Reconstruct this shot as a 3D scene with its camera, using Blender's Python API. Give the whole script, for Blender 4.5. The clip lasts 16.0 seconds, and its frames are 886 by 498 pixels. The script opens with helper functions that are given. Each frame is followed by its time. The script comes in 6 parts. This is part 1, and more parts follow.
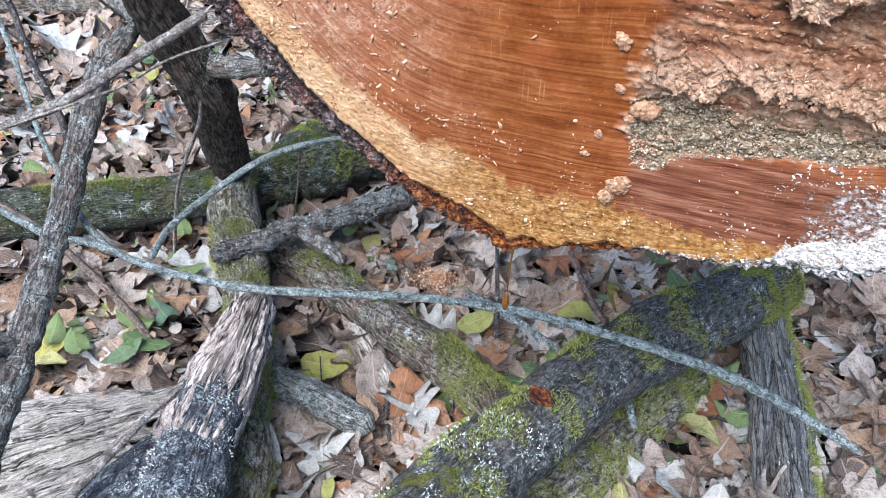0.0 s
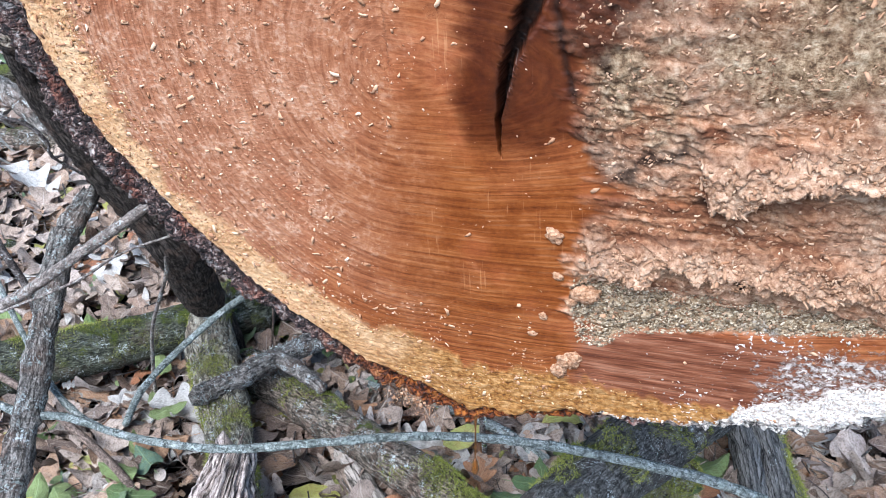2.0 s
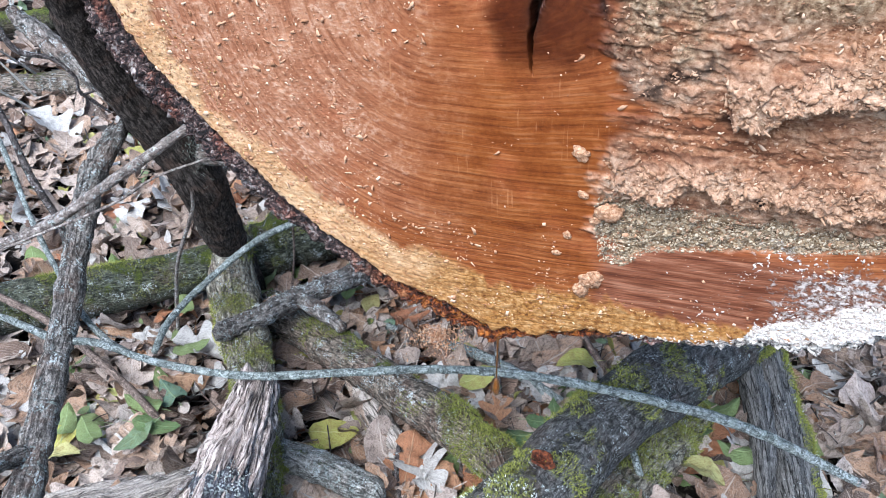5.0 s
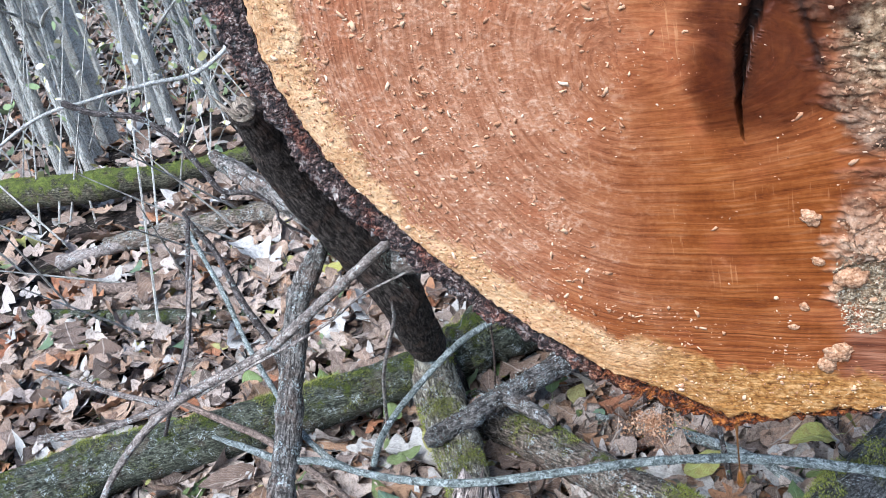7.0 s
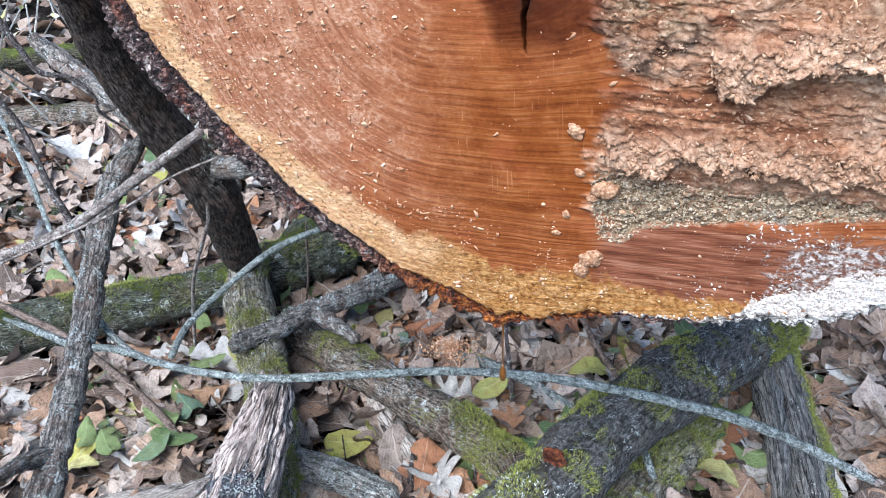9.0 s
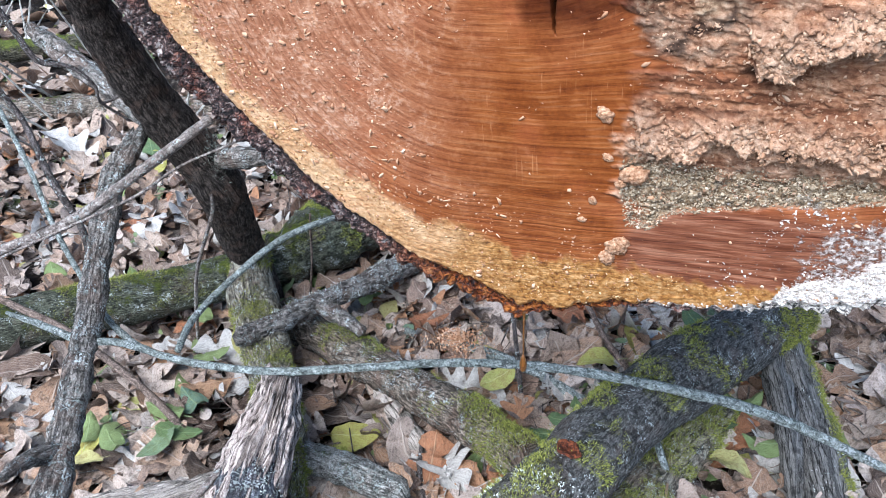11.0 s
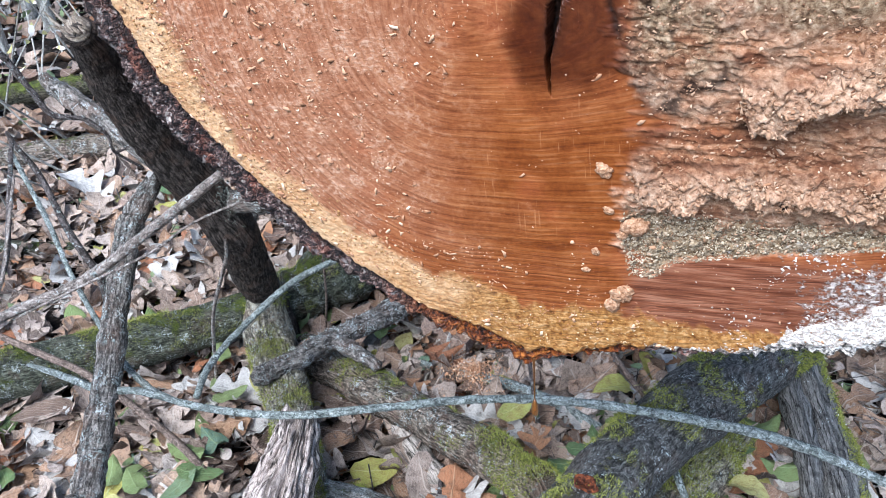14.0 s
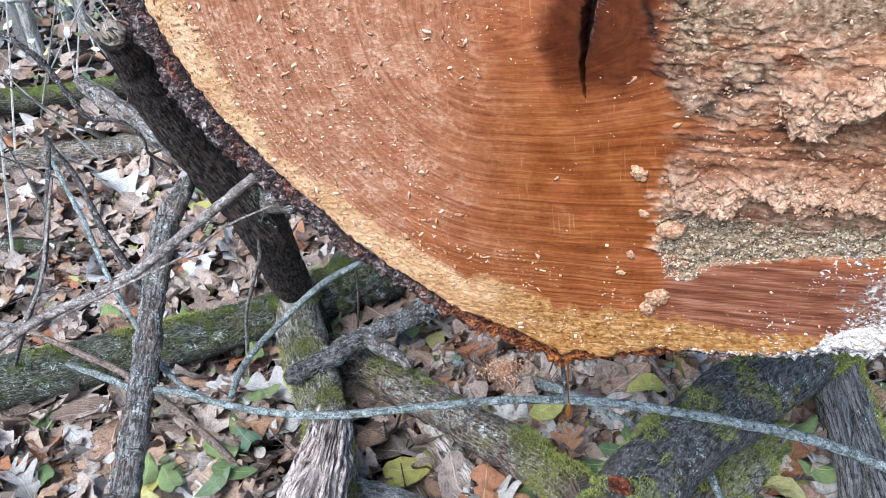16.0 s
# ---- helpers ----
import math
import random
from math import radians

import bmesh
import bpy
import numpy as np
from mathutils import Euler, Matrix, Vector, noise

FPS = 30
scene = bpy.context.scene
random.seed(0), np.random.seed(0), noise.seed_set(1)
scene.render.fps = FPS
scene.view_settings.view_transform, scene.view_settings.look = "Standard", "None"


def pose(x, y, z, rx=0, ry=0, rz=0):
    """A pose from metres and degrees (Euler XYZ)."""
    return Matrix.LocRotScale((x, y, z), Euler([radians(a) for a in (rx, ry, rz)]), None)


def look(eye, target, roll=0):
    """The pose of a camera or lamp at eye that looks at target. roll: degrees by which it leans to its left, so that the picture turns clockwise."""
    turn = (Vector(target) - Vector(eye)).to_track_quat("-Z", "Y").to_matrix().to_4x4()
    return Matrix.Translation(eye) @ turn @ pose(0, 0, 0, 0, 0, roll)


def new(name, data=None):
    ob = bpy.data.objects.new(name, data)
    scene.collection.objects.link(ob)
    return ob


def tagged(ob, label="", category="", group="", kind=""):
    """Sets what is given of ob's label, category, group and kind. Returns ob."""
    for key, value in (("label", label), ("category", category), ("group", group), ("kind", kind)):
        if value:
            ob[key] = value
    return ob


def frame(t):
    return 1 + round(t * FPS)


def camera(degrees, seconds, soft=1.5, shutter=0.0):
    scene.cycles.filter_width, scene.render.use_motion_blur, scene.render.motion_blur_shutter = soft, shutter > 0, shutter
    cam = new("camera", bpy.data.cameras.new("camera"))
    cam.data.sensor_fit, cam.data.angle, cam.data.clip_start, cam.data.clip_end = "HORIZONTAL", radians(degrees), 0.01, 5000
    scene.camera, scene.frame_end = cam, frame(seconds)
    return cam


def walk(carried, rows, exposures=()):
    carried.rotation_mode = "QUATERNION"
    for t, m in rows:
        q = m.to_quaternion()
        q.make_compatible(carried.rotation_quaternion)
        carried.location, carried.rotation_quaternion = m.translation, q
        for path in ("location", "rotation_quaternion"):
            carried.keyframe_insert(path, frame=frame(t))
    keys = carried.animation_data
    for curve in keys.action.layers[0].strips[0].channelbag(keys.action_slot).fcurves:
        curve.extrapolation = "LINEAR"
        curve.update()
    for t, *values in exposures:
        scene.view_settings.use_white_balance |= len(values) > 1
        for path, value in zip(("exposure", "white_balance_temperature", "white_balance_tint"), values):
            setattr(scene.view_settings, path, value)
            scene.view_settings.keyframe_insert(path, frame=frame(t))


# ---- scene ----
cam = camera(53.93, 16.0, soft=0.25)
PATH = [
    (0, -0.0011, -0.0012, 1.4223, 53.90, -3.22, 20.60),
    (0.5, -0.0043, -0.0029, 1.4303, 54.68, -2.69, 20.42),
    (1, 0.0003, 0.0085, 1.4523, 56.29, -1.28, 19.49),
    (1.5, 0.0152, 0.0690, 1.5462, 58.04, 0.52, 18.10),
    (2, 0.0158, 0.0765, 1.5376, 57.93, 1.09, 17.04),
    (2.5, 0.0095, 0.0638, 1.4979, 56.50, -0.38, 16.85),
    (3, 0.0060, 0.0536, 1.4828, 55.50, -1.10, 17.57),
    (3.5, 0.0024, 0.0292, 1.4804, 55.48, -1.15, 18.22),
    (3.7, 0.0010, 0.0360, 1.4960, 55.67, -0.83, 18.55),
    (5.8, 0.0220, 0.0150, 1.5180, 55.24, 2.55, 18.71),
    (6, 0.0184, 0.0433, 1.5006, 55.45, 3.54, 20.29),
    (6.5, 0.0074, 0.0567, 1.5053, 57.90, 8.02, 23.32),
    (7, -0.0241, 0.0380, 1.5151, 62.04, 12.70, 24.92),
    (7.5, -0.0117, 0.0299, 1.4508, 61.69, 11.71, 24.29),
    (8, 0.0730, -0.0646, 1.5293, 60.97, 7.14, 21.62),
    (8.5, 0.0551, -0.0431, 1.5066, 59.27, 3.72, 19.81),
    (9, 0.0463, -0.0280, 1.4860, 57.80, 2.12, 18.65),
    (9.2, 0.0410, -0.0230, 1.4680, 57.77, 1.86, 18.41),
    (11.3, 0.0090, -0.0190, 1.4710, 56.97, 2.26, 18.08),
    (11.5, 0.0138, -0.0139, 1.4799, 56.61, 2.69, 18.33),
    (12, 0.0132, -0.0143, 1.4835, 56.98, 2.83, 18.33),
    (12.5, 0.0160, -0.0128, 1.4867, 57.58, 3.03, 18.32),
    (13, 0.0117, -0.0130, 1.4930, 57.95, 3.22, 18.18),
    (13.5, 0.0169, -0.0181, 1.5127, 57.90, 4.28, 18.16),
    (14, 0.0196, -0.0099, 1.5148, 58.30, 4.45, 17.89),
    (14.5, 0.0190, 0.0001, 1.5219, 58.34, 4.71, 17.48),
    (15, 0.0212, -0.0118, 1.5291, 58.39, 4.84, 17.45),
    (15.5, 0.0250, -0.0035, 1.5269, 58.32, 4.82, 17.81),
    (16, 0.0145, -0.0050, 1.5212, 58.16, 5.65, 19.47),
]
walk(cam, [(t, pose(x, y, z, rx, ry, rz)) for t, x, y, z, rx, ry, rz in PATH], [(0.0, 1.25, 5650, 7), (16.0, 1.25, 5650, 7)])

# ---- world and light: an overcast autumn day in open woodland ----
world = bpy.data.worlds.new("overcast_sky")
scene.world = world
world.use_nodes = True
wn = world.node_tree
sky = wn.nodes.new("ShaderNodeTexSky")
sky.sky_type, sky.sun_disc = "NISHITA", False
sky.sun_elevation, sky.sun_rotation = radians(52), radians(189)
sky.air_density, sky.dust_density, sky.ozone_density = 1.0, 1.5, 1.5
wn.links.new(sky.outputs["Color"], wn.nodes["Background"].inputs["Color"])
wn.nodes["Background"].inputs["Strength"].default_value = 0.13
sun_data = bpy.data.lights.new("sun", "SUN")
sun_data.energy, sun_data.angle, sun_data.color = 3.4, radians(45), (1.0, 0.97, 0.93)
sun = new("sun", sun_data)
sun.matrix_world = look((-0.6, -3.8, 5.4), (0, 0.0, 0.5))

rng = np.random.default_rng(7)


# ---- materials ----
class Nodes:
    """Short-hand for building a node material."""

    def __init__(self, name):
        self.mat = bpy.data.materials.new(name)
        self.mat.use_nodes = True
        self.tree = self.mat.node_tree
        self.bsdf = self.tree.nodes["Principled BSDF"]

    def put(self, target, value):
        if isinstance(value, bpy.types.NodeSocket):
            self.tree.links.new(value, target)
        else:
            target.default_value = value

    def node(self, kind, **inputs):
        n = self.tree.nodes.new(kind)
        for key, value in inputs.items():
            self.put(n.inputs[key.replace("_", " ")], value)
        return n

    def noise(self, vector, scale, detail=5.0, rough=0.6, distort=0.0):
        n = self.node("ShaderNodeTexNoise", Vector=vector, Scale=scale, Detail=detail, Roughness=rough, Distortion=distort)
        return n.outputs["Fac"]

    def voronoi(self, vector, scale, out="Distance", feature="F1"):
        n = self.node("ShaderNodeTexVoronoi", Vector=vector, Scale=scale)
        n.feature = feature
        return n.outputs[out]

    def math(self, op, a, b=0.0, clamp=False):
        n = self.tree.nodes.new("ShaderNodeMath")
        n.operation, n.use_clamp = op, clamp
        self.put(n.inputs[0], a)
        self.put(n.inputs[1], b)
        return n.outputs[0]

    def step(self, value, low, high):
        n = self.node("ShaderNodeMapRange", Value=value)
        n.interpolation_type = "SMOOTHSTEP"
        n.inputs["From Min"].default_value, n.inputs["From Max"].default_value = low, high
        return n.outputs["Result"]

    def mix(self, fac, a, b, blend="MIX"):
        n = self.tree.nodes.new("ShaderNodeMix")
        n.data_type, n.blend_type = "RGBA", blend
        self.put(n.inputs["Factor"], fac)
        for socket, value in ((n.inputs[6], a), (n.inputs[7], b)):
            self.put(socket, (*value, 1.0) if isinstance(value, tuple) else value)
        return n.outputs[2]

    def ramp(self, fac, stops):
        n = self.tree.nodes.new("ShaderNodeValToRGB")
        self.put(n.inputs[0], fac)
        els = n.color_ramp.elements
        while len(els) < len(stops):
            els.new(0.5)
        for el, (at, col) in zip(els, stops):
            el.position, el.color = at, (*col, 1.0)
        return n.outputs["Color"]

    def scaled(self, vector, x, y, z):
        n = self.tree.nodes.new("ShaderNodeMapping")
        self.put(n.inputs["Vector"], vector)
        n.inputs["Scale"].default_value = (x, y, z)
        return n.outputs["Vector"]

    def attr(self, name, out="Fac"):
        n = self.tree.nodes.new("ShaderNodeAttribute")
        n.attribute_name = name
        return n.outputs[out]

    def coords(self, out="Object"):
        return self.tree.nodes.new("ShaderNodeTexCoord").outputs[out]

    def bump(self, height, strength=0.5, distance=0.002, base=None):
        n = self.node("ShaderNodeBump", Height=height, Strength=strength, Distance=distance)
        if base is not None:
            self.put(n.inputs["Normal"], base)
        return n.outputs["Normal"]

    def finish(self, color, rough=0.8, normal=None, spec=0.2):
        self.put(self.bsdf.inputs["Base Color"], (*color, 1.0) if isinstance(color, tuple) else color)
        self.put(self.bsdf.inputs["Roughness"], rough)
        self.put(self.bsdf.inputs["Specular IOR Level"], spec)
        if normal is not None:
            self.put(self.bsdf.inputs["Normal"], normal)
        return self.mat


def bark_material(name, dark, light, moss=0.0, lichen=0.0, moss_color=(0.10, 0.13, 0.025), plate=1.0, rough=0.85, crack=0.8, brown=0.0):
    """Bark with long fissures, lichen specks and moss that prefers the upper side."""
    n = Nodes(name)
    obj, uv = n.coords("Object"), n.coords("UV")
    long_grain = n.noise(n.scaled(uv, 1, 0.30, 1), 170 * plate, 8, 0.78, 0.4)
    fissure = n.voronoi(n.scaled(uv, 1, 0.14, 1), 90 * plate, "Distance", "DISTANCE_TO_EDGE")
    cracks = n.step(n.math("ADD", fissure, n.math("MULTIPLY", n.math("SUBTRACT", long_grain, 0.5), 0.5)), -0.02, 0.12)
    broad, speck = n.noise(obj, 9, 4), n.noise(obj, 330, 5, 0.85)
    tone = n.math("ADD", n.math("MULTIPLY", long_grain, 0.52), n.math("MULTIPLY", speck, 0.48))
    col = n.ramp(tone, [(0.40, tuple(c * 0.15 for c in dark)), (0.47, dark), (0.535, light), (0.61, tuple(min(0.75, c * 2.2) for c in light))])
    col = n.mix(n.math("MULTIPLY", n.step(broad, 0.42, 0.66), 0.5), col, n.mix(0.5, col, light))
    col = n.mix(n.math("MULTIPLY", n.step(n.noise(obj, 60, 6, 0.75), 0.50, 0.60), 0.7), col, tuple(c * 0.25 for c in dark))
    if brown:
        col = n.mix(n.math("MULTIPLY", n.step(n.noise(obj, 16, 5, 0.65), 0.50, 0.62), brown), col, n.ramp(tone, [(0.36, (0.05, 0.03, 0.022)), (0.6, (0.24, 0.155, 0.12))]))
    col = n.mix(n.math("MULTIPLY", n.math("SUBTRACT", 1.0, cracks), crack), col, tuple(c * 0.3 for c in dark))
    height = n.math("ADD", n.math("MULTIPLY", tone, 1.0), n.math("MULTIPLY", cracks, 0.5 * crack))
    if lichen > 0:
        spots = n.math("MULTIPLY", n.step(n.noise(obj, 130, 5, 0.75), 0.58 - 0.1 * lichen, 0.64 - 0.1 * lichen), n.step(n.noise(obj, 17, 3), 0.52 - 0.16 * lichen, 0.62))
        col = n.mix(n.math("MULTIPLY", spots, 0.85), col, n.ramp(speck, [(0.35, (0.22, 0.27, 0.25)), (0.65, (0.52, 0.58, 0.55))]))
        flecks = n.step(n.math("ADD", n.noise(obj, 260, 3, 0.7), n.math("MULTIPLY", n.noise(obj, 34, 3), 0.75)), 1.03 - 0.06 * lichen, 1.07 - 0.06 * lichen)
        col = n.mix(flecks, col, (0.55, 0.60, 0.60))
        height = n.math("ADD", height, n.math("MULTIPLY", spots, 0.5))
    if moss > 0:
        up = n.tree.nodes.new("ShaderNodeSeparateXYZ")
        n.put(up.inputs[0], n.tree.nodes.new("ShaderNodeNewGeometry").outputs["Normal"])
        fuzz = n.noise(obj, 420, 3, 0.7)
        patch = n.math("ADD", n.noise(obj, 13, 6, 0.72), n.math("MULTIPLY", up.outputs["Z"], 0.13))
        patch = n.math("ADD", patch, n.math("MULTIPLY", n.math("SUBTRACT", fuzz, 0.5), 0.25))
        m = n.step(patch, 0.70 - 0.28 * moss, 0.84 - 0.28 * moss)
        green = n.ramp(n.math("ADD", n.math("MULTIPLY", fuzz, 0.7), n.math("MULTIPLY", n.noise(obj, 40, 3), 0.3)), [(0.34, tuple(c * 0.2 for c in moss_color)), (0.50, moss_color), (0.64, (moss_color[0] * 2.4, moss_color[1] * 2.1, moss_color[2] * 1.9))])
        col = n.mix(m, col, green)
        height = n.math("ADD", height, n.math("MULTIPLY", n.math("MULTIPLY", m, fuzz), 2.0))
    return n.finish(col, rough, n.bump(height, 1.0, 0.008), 0.12)


def weathered_material(name, dark, light):
    """Bare, splintered wood: fine grain, long open checks, flaking grey."""
    n = Nodes(name)
    uv, obj = n.coords("UV"), n.coords("Object")
    grain = n.noise(n.scaled(uv, 1, 0.10, 1), 620, 7, 0.8, 0.5)
    wide = n.noise(n.scaled(uv, 1, 0.12, 1), 110, 5, 0.7)
    speck = n.noise(obj, 420, 4, 0.8)
    both = n.math("ADD", n.math("MULTIPLY", grain, 0.45), n.math("ADD", n.math("MULTIPLY", wide, 0.30), n.math("MULTIPLY", speck, 0.25)))
    col = n.ramp(both, [(0.39, tuple(c * 0.10 for c in dark)), (0.455, dark), (0.53, light), (0.60, tuple(min(0.8, c * 1.5) for c in light))])
    checks = n.voronoi(n.scaled(uv, 1, 0.045, 1), 150, "Distance", "DISTANCE_TO_EDGE")
    open_check = n.math("SUBTRACT", 1.0, n.step(n.math("ADD", checks, n.math("MULTIPLY", n.math("SUBTRACT", grain, 0.5), 0.4)), -0.02, 0.07))
    col = n.mix(n.math("MULTIPLY", open_check, 0.85), col, tuple(c * 0.10 for c in dark))
    col = n.mix(n.math("MULTIPLY", n.step(n.noise(obj, 34, 5), 0.56, 0.70), 0.6), col, tuple(c * 0.5 for c in dark))
    return n.finish(col, 0.9, n.bump(n.math("SUBTRACT", both, n.math("MULTIPLY", open_check, 0.6)), 1.0, 0.006))


def leaf_material(name, stops, rough=0.6, vein=(0.5, 0.4, 0.3), blotch=(0.1, 0.06, 0.04)):
    """Leaf blade: colour varies from leaf to leaf, with veins and blotches."""
    n = Nodes(name)
    uv = n.coords("UV")
    info = n.tree.nodes.new("ShaderNodeObjectInfo").outputs["Random"]
    geo = n.tree.nodes.new("ShaderNodeNewGeometry").outputs["Random Per Island"]
    rand = n.math("FRACT", n.math("ADD", info, n.math("MULTIPLY", geo, 7.31)))
    col = n.ramp(rand, stops)
    obj = n.tree.nodes.new("ShaderNodeNewGeometry").outputs["Position"]
    spots = n.noise(obj, 55, 6, 0.75)
    col = n.mix(n.math("MULTIPLY", n.step(spots, 0.46, 0.64), 0.60), col, blotch)
    fine = n.noise(obj, 480, 4, 0.75)
    col = n.mix(n.math("MULTIPLY", n.step(fine, 0.50, 0.62), 0.34), col, vein)
    col = n.mix(n.math("MULTIPLY", n.step(n.math("SUBTRACT", 1.0, fine), 0.50, 0.62), 0.42), col, blotch)
    col = n.mix(n.math("MULTIPLY", n.step(n.noise(obj, 170, 4, 0.75), 0.54, 0.64), 0.60), col, blotch)
    sep = n.tree.nodes.new("ShaderNodeSeparateXYZ")
    n.put(sep.inputs[0], uv)
    mid = n.math("ABSOLUTE", sep.outputs["X"])
    midrib = n.math("SUBTRACT", 1.0, n.step(mid, 0.02, 0.06))
    side = n.math("SINE", n.math("MULTIPLY", n.math("SUBTRACT", sep.outputs["Y"], n.math("MULTIPLY", mid, 0.7)), 52.0))
    ribs = n.math("MAXIMUM", midrib, n.math("MULTIPLY", n.step(side, 0.86, 0.99), 0.6))
    col = n.mix(n.math("MULTIPLY", ribs, 0.5), col, vein)
    height = n.math("ADD", n.math("MULTIPLY", ribs, 0.35), n.math("MULTIPLY", fine, 0.4))
    return n.finish(col, rough, n.bump(n.math("ADD", height, n.math("MULTIPLY", n.noise(obj, 110, 5, 0.75), 1.4)), 1.0, 0.0045), 0.12)


def face_material():
    """Fresh saw cut: growth rings, wet orange stain, sapwood, rot and mould, each with its own outline."""
    n = Nodes("sawn_heartwood")
    obj = n.coords("Object")
    polar = n.attr("polar", "Vector")
    decay, grey, white, sap, stain, dark, red, burn, dusty, pale, gold = (n.attr(k) for k in ("decay", "grey", "white", "sap", "stain", "dark", "red", "burn", "dusty", "pale", "gold"))
    sep = n.tree.nodes.new("ShaderNodeSeparateXYZ")
    n.put(sep.inputs[0], polar)
    ring = sep.outputs["Y"]
    bent = n.math("ADD", ring, n.math("MULTIPLY", n.noise(obj, 16, 3), 0.012))
    year = n.math("SINE", n.math("ADD", n.math("MULTIPLY", bent, 860.0), n.math("MULTIPLY", n.noise(n.scaled(polar, 0.0, 1, 0), 60, 2), 14.0)))
    year = n.math("ADD", n.math("MULTIPLY", year, 0.5), 0.5)
    streak = n.noise(n.scaled(polar, 1.1, 46, 1), 4.2, 4, 0.6, 0.25)
    hair = n.noise(n.scaled(polar, 2.4, 120, 1), 4.2, 3, 0.6)
    mottle = n.noise(obj, 26, 5, 0.6, 0.4)
    fine = n.noise(obj, 190, 4, 0.65)
    broad = n.noise(obj, 8, 3)
    grain = n.math("ADD", n.math("MULTIPLY", streak, 0.5), n.math("ADD", n.math("MULTIPLY", mottle, 0.3), n.math("MULTIPLY", fine, 0.2)))
    pink = n.ramp(grain, [(0.36, (0.180, 0.063, 0.028)), (0.48, (0.288, 0.119, 0.061)), (0.62, (0.396, 0.201, 0.119))])
    warm = n.ramp(grain, [(0.36, (0.132, 0.032, 0.009)), (0.48, (0.238, 0.072, 0.023)), (0.62, (0.330, 0.123, 0.047))])
    wet = n.ramp(grain, [(0.36, (0.083, 0.017, 0.003)), (0.48, (0.169, 0.044, 0.008)), (0.62, (0.266, 0.084, 0.020))])
    col = n.mix(dusty, n.mix(stain, warm, wet), pink)
    col = n.mix(n.math("MULTIPLY", n.step(broad, 0.50, 0.66), 0.35), col, n.mix(0.5, col, (0.46, 0.13, 0.055)))
    # rings: narrow darker lines low on the cut, soft pale arcs round the middle
    low = n.step(ring, 0.17, 0.34)
    lines = n.math("MULTIPLY", n.math("MULTIPLY", n.step(year, 0.45, 0.95), n.step(hair, 0.38, 0.56)), n.math("ADD", n.math("MULTIPLY", low, 0.42), 0.03))
    col = n.mix(lines, col, n.mix(0.72, col, (0.085, 0.017, 0.006)))
    glow = n.math("MULTIPLY", n.step(n.math("SUBTRACT", 1.0, year), 0.55, 0.98), n.math("MULTIPLY", n.step(mottle, 0.44, 0.62), 0.30))
    col = n.mix(glow, col, n.mix(0.6, col, (0.46, 0.22, 0.10)))
    scratch = n.noise(n.scaled(obj, 1, 0.05, 1), 260, 3, 0.6, 0.3)
    col = n.mix(n.math("MULTIPLY", n.math("MULTIPLY", n.step(scratch, 0.60, 0.68), n.step(n.noise(obj, 14, 3), 0.50, 0.62)), n.math("MULTIPLY", n.math("SUBTRACT", 1.0, low), 0.40)), col, (0.50, 0.25, 0.12))
    powder = n.math("ADD", n.math("MULTIPLY", fine, 0.5), n.math("MULTIPLY", n.noise(obj, 70, 5, 0.7), 0.5))
    col = n.mix(n.math("MULTIPLY", n.math("MULTIPLY", dusty, 0.85), n.math("MULTIPLY", n.step(powder, 0.46, 0.60), n.step(mottle, 0.36, 0.60))), col, n.ramp(powder, [(0.44, (0.33, 0.155, 0.086)), (0.52, (0.42, 0.235, 0.148)), (0.62, (0.56, 0.37, 0.26))]))
    col = n.mix(n.math("MULTIPLY", dusty, n.math("MULTIPLY", n.step(n.math("SUBTRACT", 1.0, powder), 0.50, 0.62), 0.40)), col, (0.22, 0.085, 0.04))
    band = n.noise(n.scaled(obj, 0.06, 1, 1), 150, 5, 0.65)
    col = n.mix(red, col, n.ramp(n.math("ADD", n.math("MULTIPLY", band, 0.75), n.math("MULTIPLY", mottle, 0.25)), [(0.38, (0.085, 0.024, 0.011)), (0.5, (0.175, 0.060, 0.030)), (0.62, (0.29, 0.130, 0.076))]))
    # sapwood: creamy up the flank, golden and stained along the bottom
    cream = n.ramp(n.math("ADD", n.math("MULTIPLY", mottle, 0.55), n.math("MULTIPLY", fine, 0.45)), [(0.38, (0.336, 0.164, 0.074)), (0.48, (0.487, 0.284, 0.142)), (0.60, (0.605, 0.408, 0.240))])
    cream = n.mix(n.math("MULTIPLY", n.step(streak, 0.54, 0.66), 0.45), cream, (0.40, 0.19, 0.075))
    honey = n.ramp(n.math("ADD", n.math("MULTIPLY", n.noise(obj, 85, 5, 0.7, 0.3), 0.6), n.math("MULTIPLY", fine, 0.4)), [(0.37, (0.091, 0.029, 0.007)), (0.45, (0.236, 0.100, 0.025)), (0.53, (0.357, 0.182, 0.059)), (0.63, (0.502, 0.307, 0.149))])
    honey = n.mix(n.math("MULTIPLY", n.step(n.noise(n.scaled(obj, 0.6, 1.2, 1), 24, 5, 0.65), 0.50, 0.64), 0.65), honey, n.ramp(fine, [(0.40, (0.13, 0.046, 0.010)), (0.55, (0.36, 0.165, 0.040))]))
    saps = n.mix(gold, cream, honey)
    rim = n.math("MULTIPLY", n.math("MULTIPLY", sap, n.math("SUBTRACT", 1.0, sap)), 3.0, True)
    col = n.mix(sap, col, saps)
    col = n.mix(n.math("MULTIPLY", n.math("MULTIPLY", rim, 0.55), n.step(mottle, 0.42, 0.58)), col, (0.17, 0.060, 0.018))
